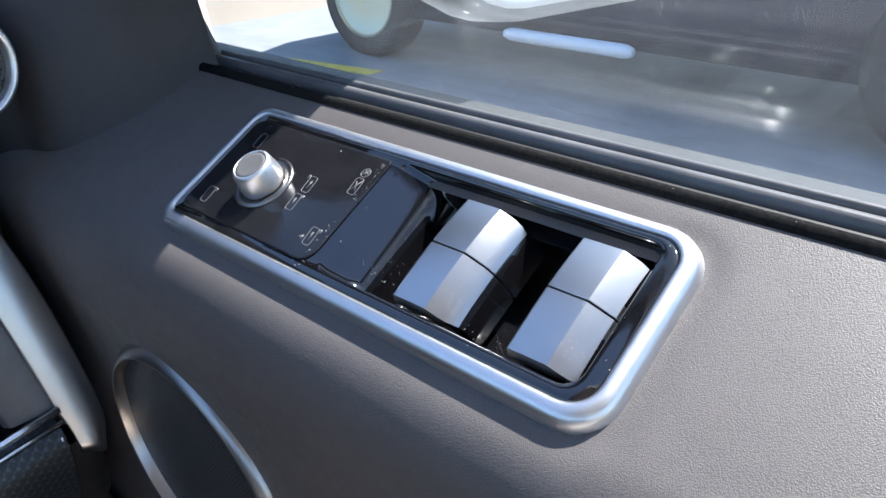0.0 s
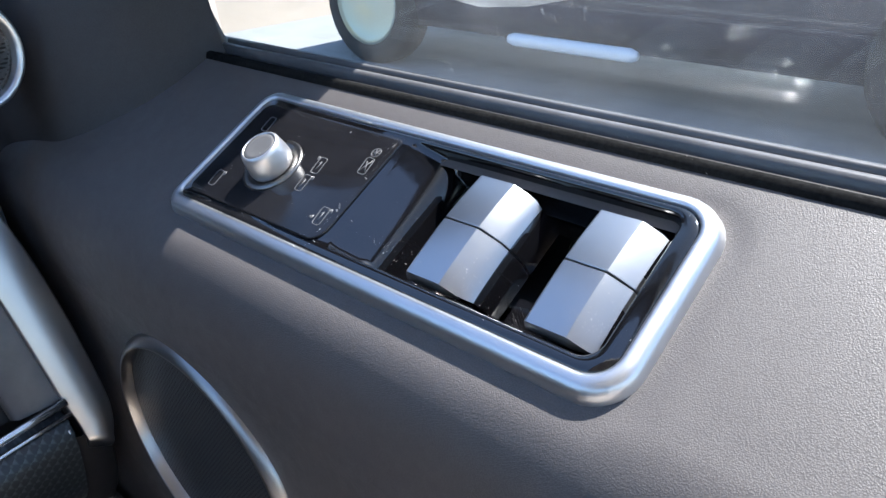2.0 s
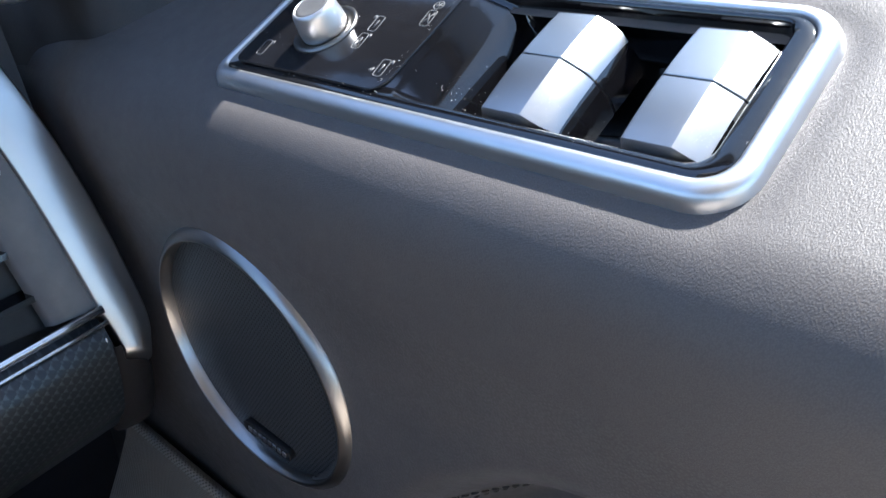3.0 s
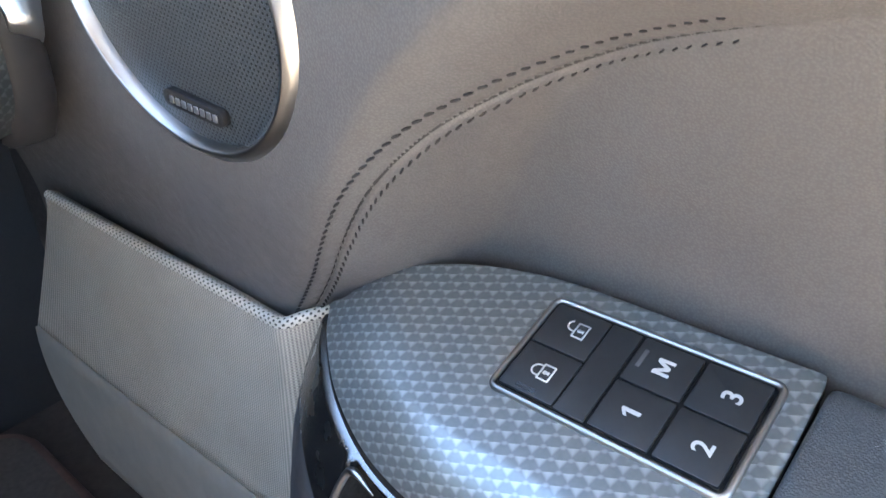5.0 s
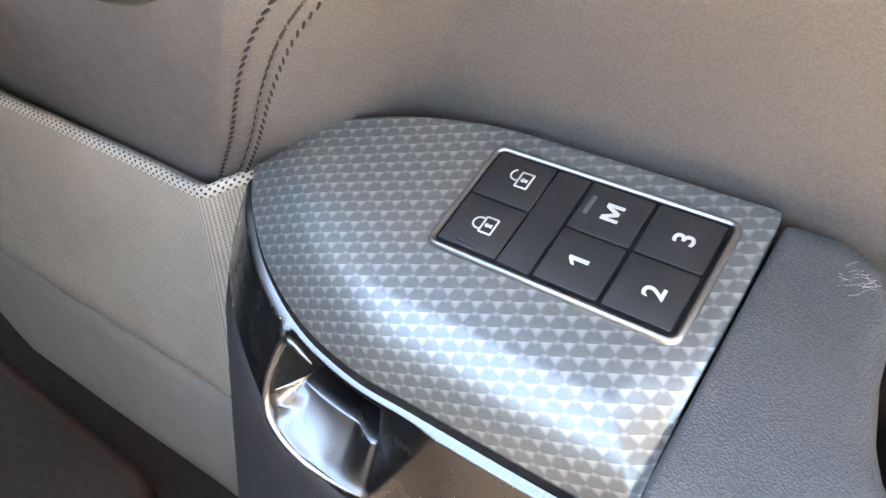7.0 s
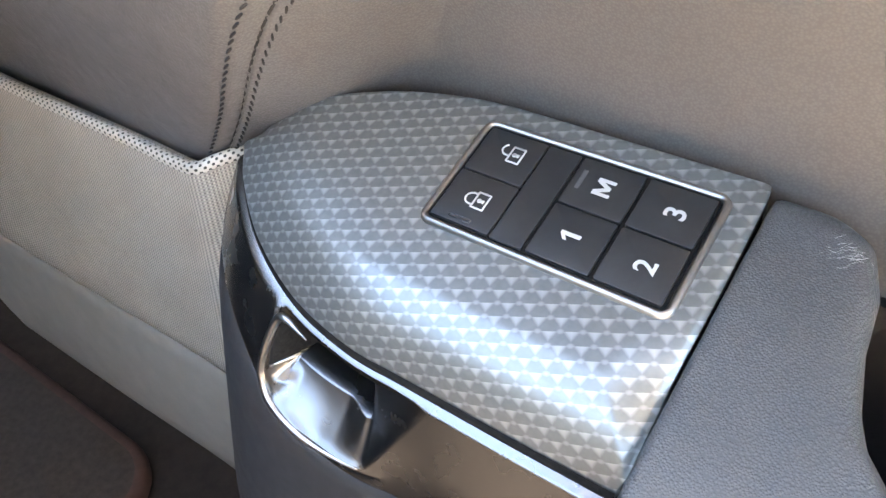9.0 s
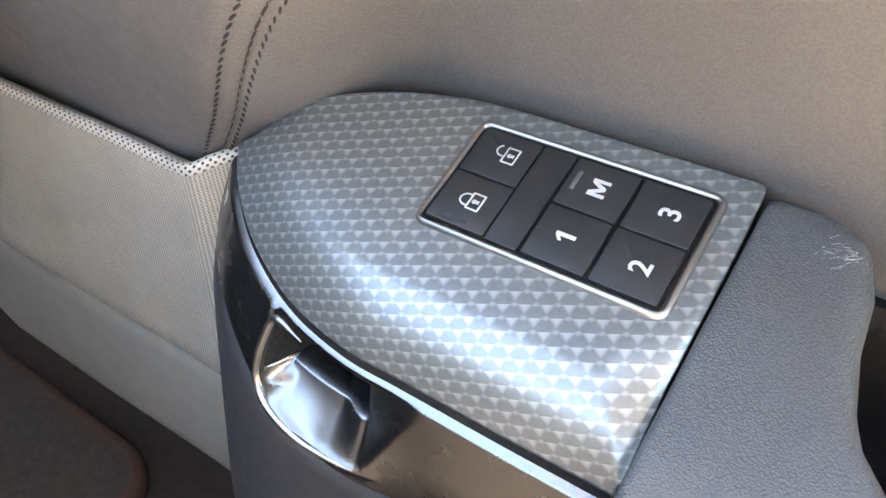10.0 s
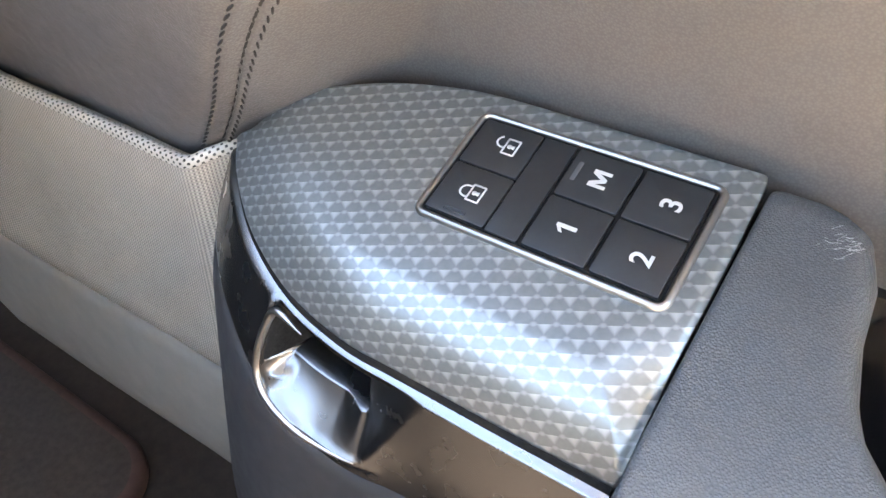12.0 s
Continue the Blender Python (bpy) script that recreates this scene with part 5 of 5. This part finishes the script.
def dust():
    """Fine grains on the switch pack and the leather round it."""
    rnd = random.Random(11)
    bpy.context.view_layer.update()
    graph = bpy.context.evaluated_depsgraph_get()
    down = -(PACK.to_3x3() @ Vector((0, 0, 1)))
    spots = [(rnd.uniform(0.0, 0.2), rnd.uniform(0.002, 0.058)) for k in range(50)]
    spots += [(0.0845 + rnd.gauss(0, 0.0007), rnd.uniform(0.004, 0.056)) for k in range(70)]
    spots += [(rnd.uniform(0.03, 0.0845), 0.0036 + rnd.gauss(0, 0.0008)) for k in range(24)]
    spots += [(0.190 + rnd.gauss(0, 0.004), 0.012 + abs(rnd.gauss(0, 0.007))) for k in range(80)]
    spots += [(0.147 + rnd.gauss(0, 0.004), 0.010 + abs(rnd.gauss(0, 0.006))) for k in range(60)]
    spots += [(0.112 + rnd.gauss(0, 0.007), 0.012 + abs(rnd.gauss(0, 0.008))) for k in range(70)]
    spots += [(rnd.uniform(-0.06, 0.28), rnd.uniform(-0.02, 0.075)) for k in range(40)]
    spots += [(rnd.uniform(-0.05, 0.28), rnd.uniform(0.076, 0.084)) for k in range(90)]
    bm = bmesh.new()
    for x, y in spots:
        o = PACK @ Vector((x, y, 0.03))
        hit, at, nrm, idx, ob, mat = scene.ray_cast(graph, o + Vector((0, 0, H)), down)
        if not hit or at.z < H - 0.1:
            continue
        r = rnd.uniform(0.00004, 0.00011) * (1.6 if rnd.random() < 0.08 else 1)
        lie = nrm.to_track_quat("Z", "X").to_matrix().to_4x4()
        bmesh.ops.create_icosphere(bm, subdivisions=1, radius=r, matrix=Matrix.Translation(at + nrm * r * 0.4) @ lie @ Matrix.Rotation(rnd.uniform(0, 6), 4, "Z") @ Matrix.Diagonal((rnd.uniform(0.8, 2.4), 1, 0.6, 1)))
    me = bpy.data.meshes.new("dust")
    bm.to_mesh(me)
    bm.free()
    me.materials.append(wear(material("pale_dust", (0.62, 0.60, 0.57), 0.9), (0.62, 0.60, 0.57), 0.15, 200.0))
    tagged(new("dust", me), "pale dust grains lying on the switch pack", "dust", "", "stuff")


door_panels()
window_seal()
switch_pack()
speaker()
fabric_panel()
armrest()
memory_switch()
dashboard()
sail_panel()
side_window()
door_mirror()
car_shell()
outside()
dust()
